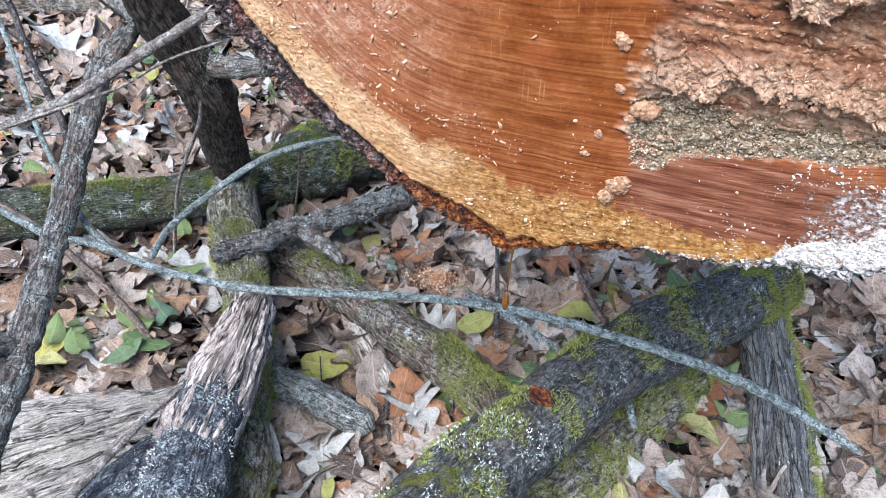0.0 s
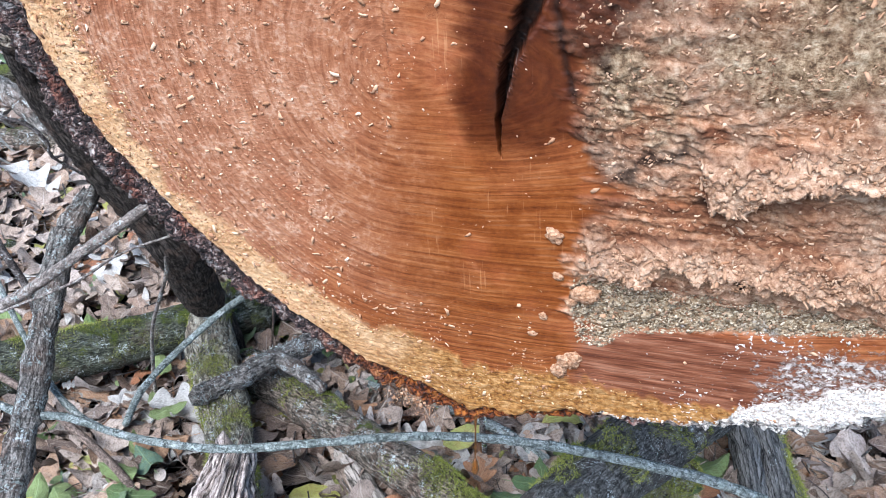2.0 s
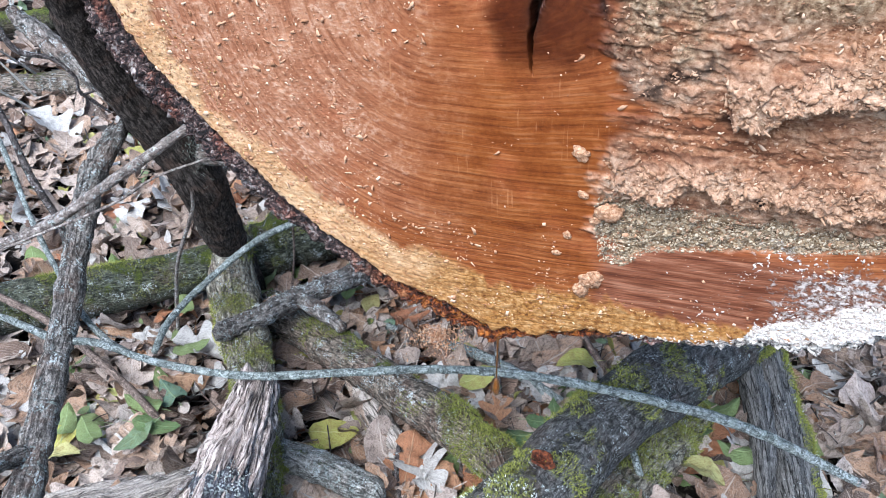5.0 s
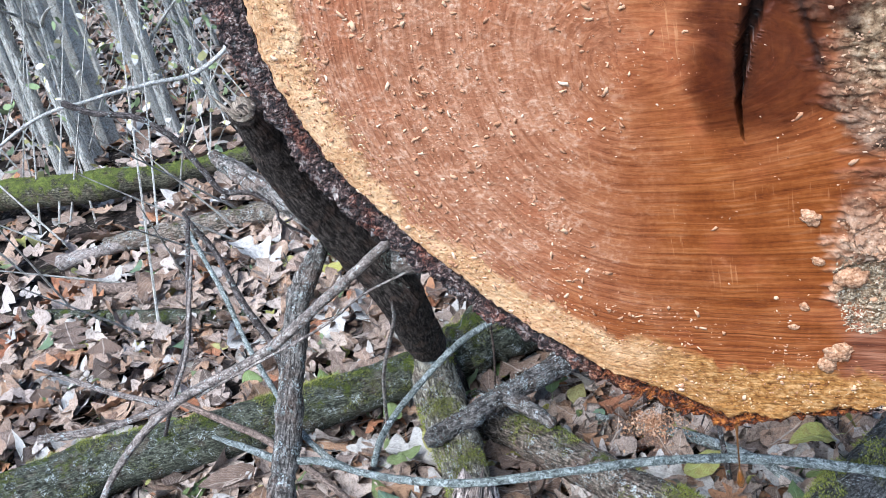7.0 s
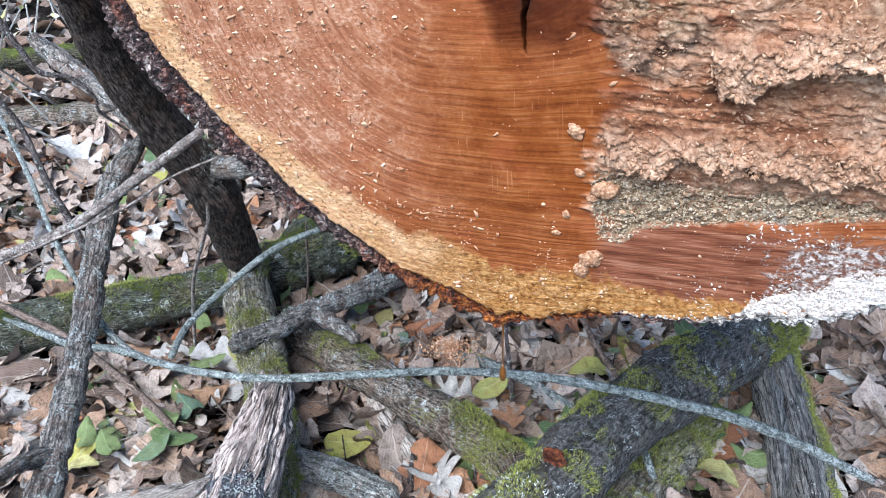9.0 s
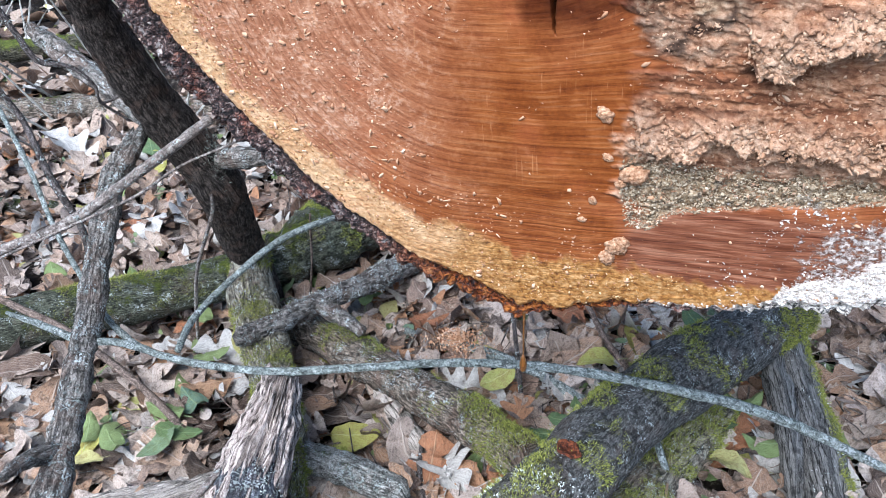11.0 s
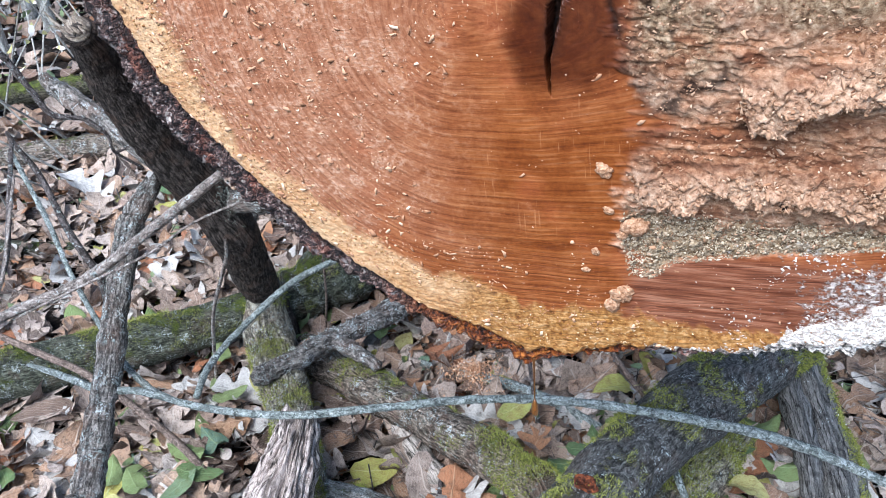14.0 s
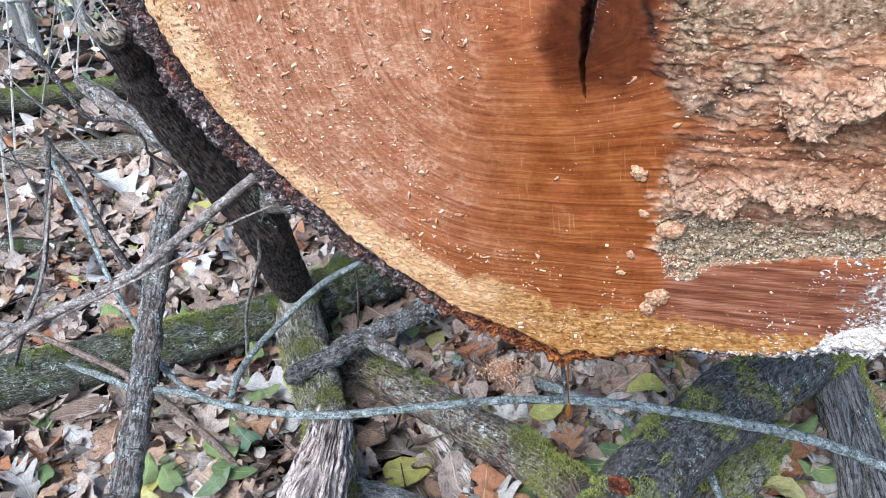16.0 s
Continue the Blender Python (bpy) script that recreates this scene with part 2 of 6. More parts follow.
    # rot: tan crumbs over umber fibres
    crumbs = n.noise(obj, 150, 6, 0.72)
    threads = n.noise(n.scaled(obj, 0.14, 1.0, 1), 85, 5, 0.65, 0.6)
    umber = n.ramp(n.math("ADD", n.math("MULTIPLY", threads, 0.65), n.math("MULTIPLY", crumbs, 0.35)), [(0.38, (0.105, 0.038, 0.018)), (0.47, (0.171, 0.066, 0.031)), (0.55, (0.306, 0.145, 0.075)), (0.64, (0.450, 0.264, 0.170))])
    tan = n.ramp(n.math("ADD", n.math("MULTIPLY", crumbs, 0.7), n.math("MULTIPLY", mottle, 0.3)), [(0.37, (0.121, 0.060, 0.031)), (0.45, (0.288, 0.164, 0.101)), (0.53, (0.405, 0.263, 0.176)), (0.63, (0.542, 0.397, 0.287))])
    soot = n.ramp(crumbs, [(0.38, (0.057, 0.033, 0.017)), (0.48, (0.204, 0.136, 0.077)), (0.58, (0.351, 0.258, 0.163)), (0.66, (0.494, 0.396, 0.275))])
    rot = n.mix(pale, umber, tan)
    rot = n.mix(grey, rot, soot)
    col = n.mix(decay, col, rot)
    mould = n.math("MULTIPLY", white, n.step(n.math("ADD", n.math("MULTIPLY", crumbs, 0.8), n.math("MULTIPLY", white, 0.32)), 0.50, 0.62), True)
    col = n.mix(mould, col, n.ramp(crumbs, [(0.36, (0.40, 0.33, 0.28)), (0.46, (0.62, 0.56, 0.51)), (0.58, (0.80, 0.77, 0.73))]))
    scorch = n.math("MULTIPLY", burn, n.math("ADD", 0.75, n.math("MULTIPLY", streak, 0.45)), True)
    col = n.mix(scorch, col, n.ramp(grain, [(0.36, (0.020, 0.003, 0.001)), (0.48, (0.052, 0.0095, 0.0024)), (0.62, (0.100, 0.025, 0.006))]))
    col = n.mix(dark, col, n.ramp(crumbs, [(0.4, (0.004, 0.002, 0.002)), (0.6, (0.024, 0.010, 0.006))]))
    rough = n.math("SUBTRACT", 0.66, n.math("MULTIPLY", stain, 0.20))
    rough = n.math("SUBTRACT", rough, n.math("MULTIPLY", burn, 0.14))
    rough = n.math("ADD", rough, n.math("MULTIPLY", decay, 0.3), True)
    height = n.math("ADD", n.math("MULTIPLY", streak, 0.30), n.math("MULTIPLY", powder, n.math("ADD", 0.25, n.math("MULTIPLY", dusty, 0.8))))
    height = n.math("ADD", height, n.math("MULTIPLY", n.math("MULTIPLY", crumbs, decay), 1.3))
    height = n.math("ADD", height, n.math("MULTIPLY", n.math("MULTIPLY", n.noise(obj, 120, 5, 0.7), sap), 1.0))
    height = n.math("ADD", height, n.math("MULTIPLY", mould, 1.2))
    height = n.math("SUBTRACT", height, n.math("MULTIPLY", lines, 0.25))
    return n.finish(col, rough, n.bump(height, 0.9, 0.003), 0.22)


def log_bark_material():
    """Rough log bark: black-grey plates, red-brown inner bark, grey lichen, an amber wet patch below."""
    n = Nodes("log_bark")
    obj = n.coords("Object")
    a = n.noise(obj, 130, 7, 0.8, 0.4)
    plates = n.voronoi(obj, 130, "Distance", "DISTANCE_TO_EDGE")
    b = n.noise(obj, 24, 4, 0.6)
    col = n.ramp(a, [(0.41, (0.006, 0.004, 0.005)), (0.48, (0.035, 0.022, 0.022)), (0.54, (0.15, 0.080, 0.068)), (0.60, (0.46, 0.40, 0.37))])
    col = n.mix(n.step(b, 0.50, 0.62), col, n.ramp(a, [(0.42, (0.015, 0.005, 0.004)), (0.50, (0.13, 0.035, 0.022)), (0.60, (0.34, 0.15, 0.10))]))
    col = n.mix(n.math("MULTIPLY", n.step(n.noise(obj, 48, 5, 0.7), 0.56, 0.66), 0.6), col, (0.36, 0.35, 0.34))
    wet = n.attr("amber")
    col = n.mix(n.math("MULTIPLY", wet, n.step(a, 0.30, 0.55)), col, n.ramp(a, [(0.41, (0.03, 0.006, 0.002)), (0.5, (0.22, 0.050, 0.010)), (0.60, (0.46, 0.165, 0.035))]))
    pale = n.attr("mould")
    col = n.mix(n.math("MULTIPLY", pale, n.step(a, 0.38, 0.56)), col, (0.78, 0.72, 0.66))
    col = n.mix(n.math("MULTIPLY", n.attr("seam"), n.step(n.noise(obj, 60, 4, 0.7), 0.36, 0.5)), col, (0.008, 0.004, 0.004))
    height = n.math("ADD", a, n.math("MULTIPLY", n.step(plates, 0.0, 0.2), 0.5))
    return n.finish(col, n.math("SUBTRACT", 0.85, n.math("MULTIPLY", wet, 0.5)), n.bump(height, 1.0, 0.006), 0.4)


def litter_material():
    """Soil and rotted leaf mould between and beyond the leaves."""
    n = Nodes("leaf_mould")
    obj = n.coords("Object")
    cells = n.voronoi(n.scaled(obj, 1, 1, 0.3), 11, "Color")
    hue = n.node("ShaderNodeSeparateColor", Color=cells).outputs[0]
    edge = n.voronoi(n.scaled(obj, 1, 1, 0.3), 11, "Distance", "DISTANCE_TO_EDGE")
    leafy = n.ramp(hue, [(0.1, (0.06, 0.04, 0.03)), (0.4, (0.15, 0.11, 0.088)), (0.7, (0.24, 0.20, 0.175)), (0.95, (0.10, 0.10, 0.05))])
    fine = n.noise(obj, 60, 6, 0.7)
    col = n.mix(n.step(fine, 0.46, 0.68), (0.012, 0.008, 0.006), leafy)
    col = n.mix(n.math("SUBTRACT", 1.0, n.step(edge, 0.0, 0.16)), col, (0.012, 0.008, 0.006))
    return n.finish(col, 0.95, n.bump(n.math("ADD", fine, n.step(edge, 0.0, 0.3)), 1.0, 0.02))


def chip_material(name, stops):
    n = Nodes(name)
    rand = n.tree.nodes.new("ShaderNodeNewGeometry").outputs["Random Per Island"]
    col = n.ramp(rand, stops)
    return n.finish(col, 0.8, n.bump(n.noise(n.coords(), 500, 3), 0.5, 0.001))


M_FACE, M_LOGBARK, M_SOIL = face_material(), log_bark_material(), litter_material()
M_CHIP = chip_material("fresh_wood_chips", [(0.0, (0.30, 0.145, 0.075)), (0.5, (0.44, 0.245, 0.145)), (0.8, (0.54, 0.345, 0.22)), (1.0, (0.68, 0.50, 0.36))])
M_DUST = chip_material("fine_sawdust", [(0.0, (0.26, 0.110, 0.055)), (0.4, (0.36, 0.18, 0.105)), (0.8, (0.48, 0.285, 0.185)), (1.0, (0.62, 0.44, 0.32))])
M_GRIT = chip_material("sapwood_grit", [(0.0, (0.20, 0.090, 0.030)), (0.35, (0.34, 0.185, 0.075)), (0.7, (0.46, 0.30, 0.15)), (1.0, (0.62, 0.47, 0.30))])
M_FIBRE = chip_material("torn_wood_fibre", [(0.0, (0.19, 0.090, 0.050)), (0.35, (0.31, 0.175, 0.105)), (0.75, (0.41, 0.26, 0.17)), (1.0, (0.50, 0.345, 0.24))])
M_SHRED = chip_material("pale_shavings", [(0.0, (0.267, 0.145, 0.082)), (0.4, (0.331, 0.194, 0.118)), (0.8, (0.386, 0.242, 0.155)), (1.0, (0.488, 0.339, 0.235))])
M_ASH = chip_material("rotten_crumbs", [(0.0, (0.098, 0.070, 0.048)), (0.4, (0.280, 0.217, 0.147)), (0.8, (0.434, 0.350, 0.245)), (1.0, (0.644, 0.546, 0.420))])
M_MOULD = chip_material("white_mould_crumbs", [(0.0, (0.34, 0.28, 0.235)), (0.5, (0.50, 0.44, 0.395)), (1.0, (0.70, 0.665, 0.63))])
M_DARK = bark_material("dark_dead_bark", (0.034, 0.028, 0.025), (0.115, 0.094, 0.083), plate=1.0, crack=0.7, brown=0.5)
M_FRESH = weathered_material("fresh_torn_wood", (0.33, 0.25, 0.19), (0.62, 0.52, 0.43))
M_STICK = bark_material("rough_grey_bark", (0.095, 0.084, 0.076), (0.32, 0.29, 0.265), lichen=0.5, plate=0.9, crack=0.6, brown=0.5)
M_TWIG = bark_material("lichened_twig_bark", (0.14, 0.158, 0.150), (0.36, 0.395, 0.375), lichen=0.9, plate=1.2, crack=0.15)
M_WHIP = bark_material("smooth_grey_twig", (0.19, 0.155, 0.14), (0.42, 0.355, 0.32), lichen=0.2, plate=1.0, crack=0.2)
M_BROWN = bark_material("brown_twig_bark", (0.14, 0.100, 0.082), (0.28, 0.215, 0.18), plate=1.4, crack=0.2)
M_DARKTWIG = bark_material("dark_twig_bark", (0.07, 0.058, 0.055), (0.18, 0.155, 0.15), lichen=0.3, plate=1.3, crack=0.3)
M_MOSSLOG = bark_material("mossy_grey_bark", (0.040, 0.044, 0.032), (0.150, 0.158, 0.118), moss=0.30, lichen=0.2, crack=0.7, brown=0.3, plate=1.2)
M_MOSSY = bark_material("thick_moss_bark", (0.13, 0.115, 0.090), (0.38, 0.34, 0.27), moss=0.24, moss_color=(0.185, 0.185, 0.075), brown=0.45, lichen=0.3)
M_BLACKMOSS = bark_material("black_bark_with_moss", (0.052, 0.051, 0.049), (0.175, 0.171, 0.165), moss=0.14, crack=0.45, lichen=0.05, moss_color=(0.16, 0.165, 0.03), plate=1.0, brown=0.2)
M_CHARRED = bark_material("blue_black_bark", (0.042, 0.046, 0.060), (0.15, 0.158, 0.185), crack=0.6, lichen=0.55, plate=0.8, brown=0.2)
M_LIMB = bark_material("brown_flaking_bark", (0.095, 0.078, 0.062), (0.31, 0.258, 0.21), moss=0.10, lichen=0.35, brown=0.6, crack=0.7)
M_OLDSTICK = bark_material("grey_lichened_bark", (0.12, 0.12, 0.112), (0.42, 0.412, 0.385), moss=0.05, lichen=0.7, crack=0.6, brown=0.2)
M_BLEACHED = bark_material("bleached_branch_bark", (0.42, 0.40, 0.37), (0.66, 0.64, 0.60), lichen=0.5, plate=0.8, crack=0.2)
M_POST = weathered_material("grey_split_wood", (0.075, 0.071, 0.067), (0.22, 0.21, 0.198))
M_GREYWOOD = weathered_material("weathered_grey_wood", (0.20, 0.172, 0.15), (0.50, 0.445, 0.40))
M_SPLINT = weathered_material("splintered_wood", (0.20, 0.155, 0.138), (0.56, 0.475, 0.435))
M_BRIGHTMOSS = bark_material("bright_moss_bark", (0.06, 0.055, 0.04), (0.18, 0.17, 0.12), moss=0.70, moss_color=(0.16, 0.20, 0.05), brown=0.3)
M_TREE = bark_material("sapling_bark", (0.42, 0.40, 0.36), (0.68, 0.66, 0.61), moss=0.12, lichen=0.5, plate=0.5, brown=0.2)
M_OAK = leaf_material("brown_oak_leaf", [(0.0, (0.070, 0.048, 0.040)), (0.08, (0.330, 0.215, 0.155)), (0.18, (0.520, 0.425, 0.375)), (0.28, (0.165, 0.108, 0.082)), (0.38, (0.420, 0.245, 0.145)), (0.50, (0.480, 0.345, 0.260)), (0.60, (0.600, 0.530, 0.485)), (0.70, (0.250, 0.150, 0.105)), (0.80, (0.105, 0.076, 0.064)), (0.90, (0.420, 0.305, 0.235)), (1.0, (0.560, 0.460, 0.395))], vein=(0.64, 0.56, 0.49), blotch=(0.055, 0.036, 0.028))
M_PALE = leaf_material("pale_leaf_underside", [(0.0, (0.470, 0.440, 0.410)), (0.4, (0.640, 0.615, 0.585)), (0.7, (0.400, 0.370, 0.342)), (1.0, (0.560, 0.515, 0.475))], vein=(0.74, 0.72, 0.69), blotch=(0.22, 0.195, 0.175))
M_GREEN = leaf_material("green_leaf", [(0.0, (0.080, 0.145, 0.080)), (0.4, (0.150, 0.225, 0.085)), (0.7, (0.230, 0.280, 0.120)), (1.0, (0.110, 0.185, 0.150))], rough=0.45, vein=(0.34, 0.42, 0.22), blotch=(0.12, 0.13, 0.05))
M_YELLOW = leaf_material("yellow_green_leaf", [(0.0, (0.43, 0.41, 0.10)), (0.5, (0.34, 0.36, 0.11)), (1.0, (0.50, 0.46, 0.22))], rough=0.5, vein=(0.55, 0.52, 0.28), blotch=(0.22, 0.15, 0.05))
M_RUST = leaf_material("rust_leaf", [(0.0, (0.30, 0.105, 0.055)), (0.5, (0.40, 0.185, 0.095)), (1.0, (0.42, 0.255, 0.155))], vein=(0.54, 0.36, 0.23))


# ---- mesh helpers ----
def mesh_from(name, verts, faces, mats, uv=None, smooth=True, index=None):
    me = bpy.data.meshes.new(name)
    co = np.asarray(verts, dtype=np.float32)
    if isinstance(faces, np.ndarray):
        sizes, flat = np.full(len(faces), faces.shape[1]), faces.ravel()
    else:
        sizes = np.array([len(f) for f in faces])
        flat = np.array([i for f in faces for i in f])
    me.vertices.add(len(co))
    me.vertices.foreach_set("co", co.ravel())
    me.loops.add(len(flat))
    me.loops.foreach_set("vertex_index", flat.astype(np.int32))
    me.polygons.add(len(sizes))
    me.polygons.foreach_set("loop_start", np.concatenate([[0], np.cumsum(sizes)[:-1]]).astype(np.int32))
    me.polygons.foreach_set("loop_total", sizes.astype(np.int32))
    for m in mats:
        me.materials.append(m)
    if uv is not None:
        layer = me.uv_layers.new(name="UVMap")
        layer.data.foreach_set("uv", np.asarray(uv, dtype=np.float32)[flat].ravel())
    if index is not None:
        me.polygons.foreach_set("material_index", np.asarray(index, dtype=np.int32))
    me.polygons.foreach_set("use_smooth", np.full(len(sizes), smooth))
    me.update(calc_edges=True)
    me.validate()
    return me


def float_attr(me, name, values):
    a = me.attributes.new(name, "FLOAT", "POINT")
    a.data.foreach_set("value", np.asarray(values, dtype=np.float32))


def wob(p, scale, seed=0.0):
    """Smooth noise in -1..1 at a place."""
    return noise.noise(Vector((p[0] * scale + seed, p[1] * scale - seed * 0.7, p[2] * scale + seed * 1.3)))


def spline(points, step):
    """Evenly resampled smooth curve through rows of x, y, z, radius."""
    p = np.array(points, dtype=float)
    q = np.vstack([2 * p[0] - p[1], p, 2 * p[-1] - p[-2]])
    out = []
    for i in range(1, len(q) - 2):
        k = max(2, int(np.linalg.norm(q[i + 1, :3] - q[i, :3]) / step))
        for t in np.arange(k) / k:
            a, b, c, d = q[i - 1], q[i], q[i + 1], q[i + 2]
            out.append(0.5 * (2 * b + (c - a) * t + (2 * a - 5 * b + 4 * c - d) * t * t + (3 * b - a - 3 * c + d) * t ** 3))
    out.append(p[-1])
    out = np.array(out)
    low = p[:, 3].min() * 0.8
    out[:, 3] = np.maximum(out[:, 3], low)
    return out


def tube(points, sides=14, step=0.02, rough=0.08, knots=0.0, seed=0.0, cap=0.6, ragged=0.0, oval=1.0):
    """Vertices, faces and UVs of a bent, tapered, uneven branch. ragged: length of splinters at its far end."""
    c = spline(points, step)
    tang = np.gradient(c[:, :3], axis=0)
    tang /= np.linalg.norm(tang, axis=1)[:, None] + 1e-9
    ref = np.array([0.0, 0.0, 1.0]) if abs(tang[0][2]) < 0.9 else np.array([1.0, 0.0, 0.0])
    nrm = ref - tang[0] * (ref @ tang[0])
    nrm /= np.linalg.norm(nrm)
    verts, uv, run = [], [], 0.0
    n = len(c)
    for i in range(n):
        nrm = nrm - tang[i] * (nrm @ tang[i])
        nrm /= np.linalg.norm(nrm)
        bi = np.cross(tang[i], nrm)
        if i:
            run += np.linalg.norm(c[i, :3] - c[i - 1, :3])
        r = c[i, 3] * (1 + knots * max(0.0, wob((run, seed, 0), 9, seed)))
        for k in range(sides):
            a = 2 * math.pi * k / sides
            d = math.cos(a) * nrm * oval + math.sin(a) * bi
            p = c[i, :3] + d * r
            p = p + d * r * rough * (wob(p, 0.35 / max(r, 0.004), seed) * 1.6 + wob(p, 1.1 / max(r, 0.004), seed + 5) * 0.8)
            if r > 0.018:
                p = p + d * (0.0028 * wob(p, 70, seed) + 0.0022 * wob(p, 150, seed + 2))
            if ragged and i >= n - 1:
                p = p + tang[i] * ragged * (0.5 + wob((math.cos(a) * 2.3, math.sin(a) * 2.3, seed), 1.7)) 
            verts.append(p)
            uv.append((k / sides * 2 * math.pi * points[0][3], run))
    faces = [(i * sides + k, i * sides + (k + 1) % sides, (i + 1) * sides + (k + 1) % sides, (i + 1) * sides + k) for i in range(n - 1) for k in range(sides)]
    for end, row, sign in ((0, 0, -1), (n - 1, (n - 1) * sides, 1)):
        centre = c[end, :3] + tang[end] * sign * c[end, 3] * cap * (0.4 if ragged else 1.0)
        verts.append(centre)
        uv.append((0, run))
        ci = len(verts) - 1
        for k in range(sides):
            f = (row + k, row + (k + 1) % sides, ci)
            faces.append(f if sign > 0 else f[::-1])
    return verts, faces, uv


def link_part(name, me, parent=None, label=""):
    ob = new(name, me)
    if parent is not None:
        ob.parent = parent
    return tagged(ob, label) if label else ob


def thing(name, label, category, group="", kind=""):
    return tagged(new(name), label, category, group, kind)


seeds = iter(np.arange(1.0, 4000.0, 3.7))


def branch(name, label, category, mat, main, parts=(), sides=14, rough=0.08, knots=0.15, step=0.02, ragged=0.0, group="", oval=1.0):
    """A branch as a thing: its stem and any side shoots, each a mesh of its own."""
    root = thing(name, label, category, group)
    v, f, uv = tube(main, sides, step, rough, knots, next(seeds), ragged=ragged, oval=oval)
    link_part("stem", mesh_from("stem", v, f, [mat], uv), root)
    for side in parts:
        v, f, uv = tube(side, max(7, sides - 5), step, rough, knots, next(seeds))
        link_part("side_shoot", mesh_from("side_shoot", v, f, [mat], uv), root)
    return root


# ---- ground: one sheet to the horizon ----
def ground_height(x, y):
    near = 0.012 * noise.noise(Vector((x * 2.1, y * 2.1, 0.3))) + 0.006 * noise.noise(Vector((x * 7, y * 7, 1.3)))
    far = max(0.0, math.hypot(x, y) - 4.0)
    return near - 0.012 + min(1.0, far / 12) * 0.5 * noise.noise(Vector((x * 0.11, y * 0.11, 4.0)))


def build_ground():
    def axis(low, high, fine_low, fine_high, fine):
        inner = np.arange(fine_low, fine_high + 1e-6, fine)
        left = fine_low - np.geomspace(0.15, fine_low - low, 26)[::-1]
        right = fine_high + np.geomspace(0.15, high - fine_high, 26)
        return np.concatenate([left, inner, right])
    xs, ys = axis(-400, 400, -4.5, 1.5, 0.05), axis(-400, 400, 0.2, 5.0, 0.05)
    verts = [(x, y, ground_height(x, y)) for y in ys for x in xs]
    w = len(xs)
    faces = [(j * w + i, j * w + i + 1, (j + 1) * w + i + 1, (j + 1) * w + i) for j in range(len(ys) - 1) for i in range(w - 1)]
    ob = new("ground", mesh_from("ground", verts, faces, [M_SOIL]))
    return tagged(ob, "brown woodland floor of soil and rotted leaf mould", "ground", kind="structure")


ground = build_ground()

# ---- the sawn log ----
PITH = Vector((-0.20, 0.7304, 1.33))
FACE = Matrix(((1, 0, 0), (0, -0.145, -0.9894), (0, 0.9894, -0.145))).to_4x4()
FACE.translation = PITH
ANGLES = np.radians([150, 173, 185, 200, 214, 227, 238, 247, 256, 264, 271, 278, 286, 302, 315, 332, 350, 372, 400, 430, 460, 490, 510])
RADII = np.array([0.462, 0.458, 0.452, 0.448, 0.440, 0.435, 0.446, 0.456, 0.479, 0.494, 0.509, 0.492, 0.486, 0.521, 0.575, 0.61, 0.60, 0.57, 0.53, 0.50, 0.48, 0.465, 0.462])
BARK = np.array([0.052, 0.054, 0.046, 0.045, 0.044, 0.036, 0.030, 0.028, 0.027, 0.033, 0.020, 0.007, 0.006, 0.006, 0.010, 0.02, 0.03, 0.04, 0.04, 0.04, 0.04, 0.05, 0.052])


def around(a, table):
    a = np.radians(150) + (np.asarray(a) - np.radians(150)) % (2 * math.pi)
    k = np.clip(np.searchsorted(ANGLES, a) - 1, 0, len(ANGLES) - 2)
    t = (a - ANGLES[k]) / (ANGLES[k + 1] - ANGLES[k])
    t = t * t * (3 - 2 * t) * 0.5 + t * 0.5
    return table[k] * (1 - t) + table[k + 1] * t


def smooth(v, low, high):
    t = np.clip((v - low) / (high - low), 0, 1)
    return t * t * (3 - 2 * t)


LATTICE = np.random.default_rng(3).permutation(256)
SLOPES = np.random.default_rng(4).uniform(0, 2 * math.pi, 256)


def ripple(x, y):
    """Gradient noise over arrays, about -1..1."""
    i, j = np.floor(x).astype(int), np.floor(y).astype(int)
    f, g = x - i, y - j

    def corner(di, dj):
        a = SLOPES[LATTICE[(LATTICE[(i + di) & 255] + j + dj) & 255]]
        return np.cos(a) * (f - di) + np.sin(a) * (g - dj)
    s, t = f * f * f * (f * (f * 6 - 15) + 10), g * g * g * (g * (g * 6 - 15) + 10)
    low, high = corner(0, 0) * (1 - s) + corner(1, 0) * s, corner(0, 1) * (1 - s) + corner(1, 1) * s
    return 1.5 * (low * (1 - t) + high * t)


def field(x, y, sx, sy, seed, octaves=4):
    """Layered noise over the cut, about -1..1, stretched by sx and sy."""
    out, amp = 0.0, 1.0
    for k in range(octaves):
        out = out + amp * ripple(x * sx * 2.1 ** k + seed * 7.3 + k * 31.7, y * sy * 2.1 ** k - seed * 3.9 + k * 17.1)
        amp *= 0.52
    return out


# the cut is sampled finer below, where it is seen
CUT_ANG = np.concatenate([np.linspace(math.pi / 2, radians(165), 90, endpoint=False), np.linspace(radians(165), radians(345), 1150, endpoint=False), np.linspace(radians(345), radians(450), 110, endpoint=False)])


def pocket_floor(u):
    """Lower edge of the rotten pocket."""
    return np.interp(u, [0.10, 0.13, 0.157, 0.179, 0.229, 0.27, 0.316, 0.40], [-0.343, -0.344, -0.347, -0.322, -0.310, -0.298, -0.293, -0.275])


def rot_edge(v):
    """How far left the rot reaches."""
    return np.interp(v, [-0.36, -0.342, -0.31, -0.275, -0.24, -0.205, -0.165, -0.133, -0.09, -0.054, 0.01, 0.4], [0.134, 0.132, 0.127, 0.124, 0.132, 0.131, 0.153, 0.139, 0.126, 0.118, 0.110, 0.10])


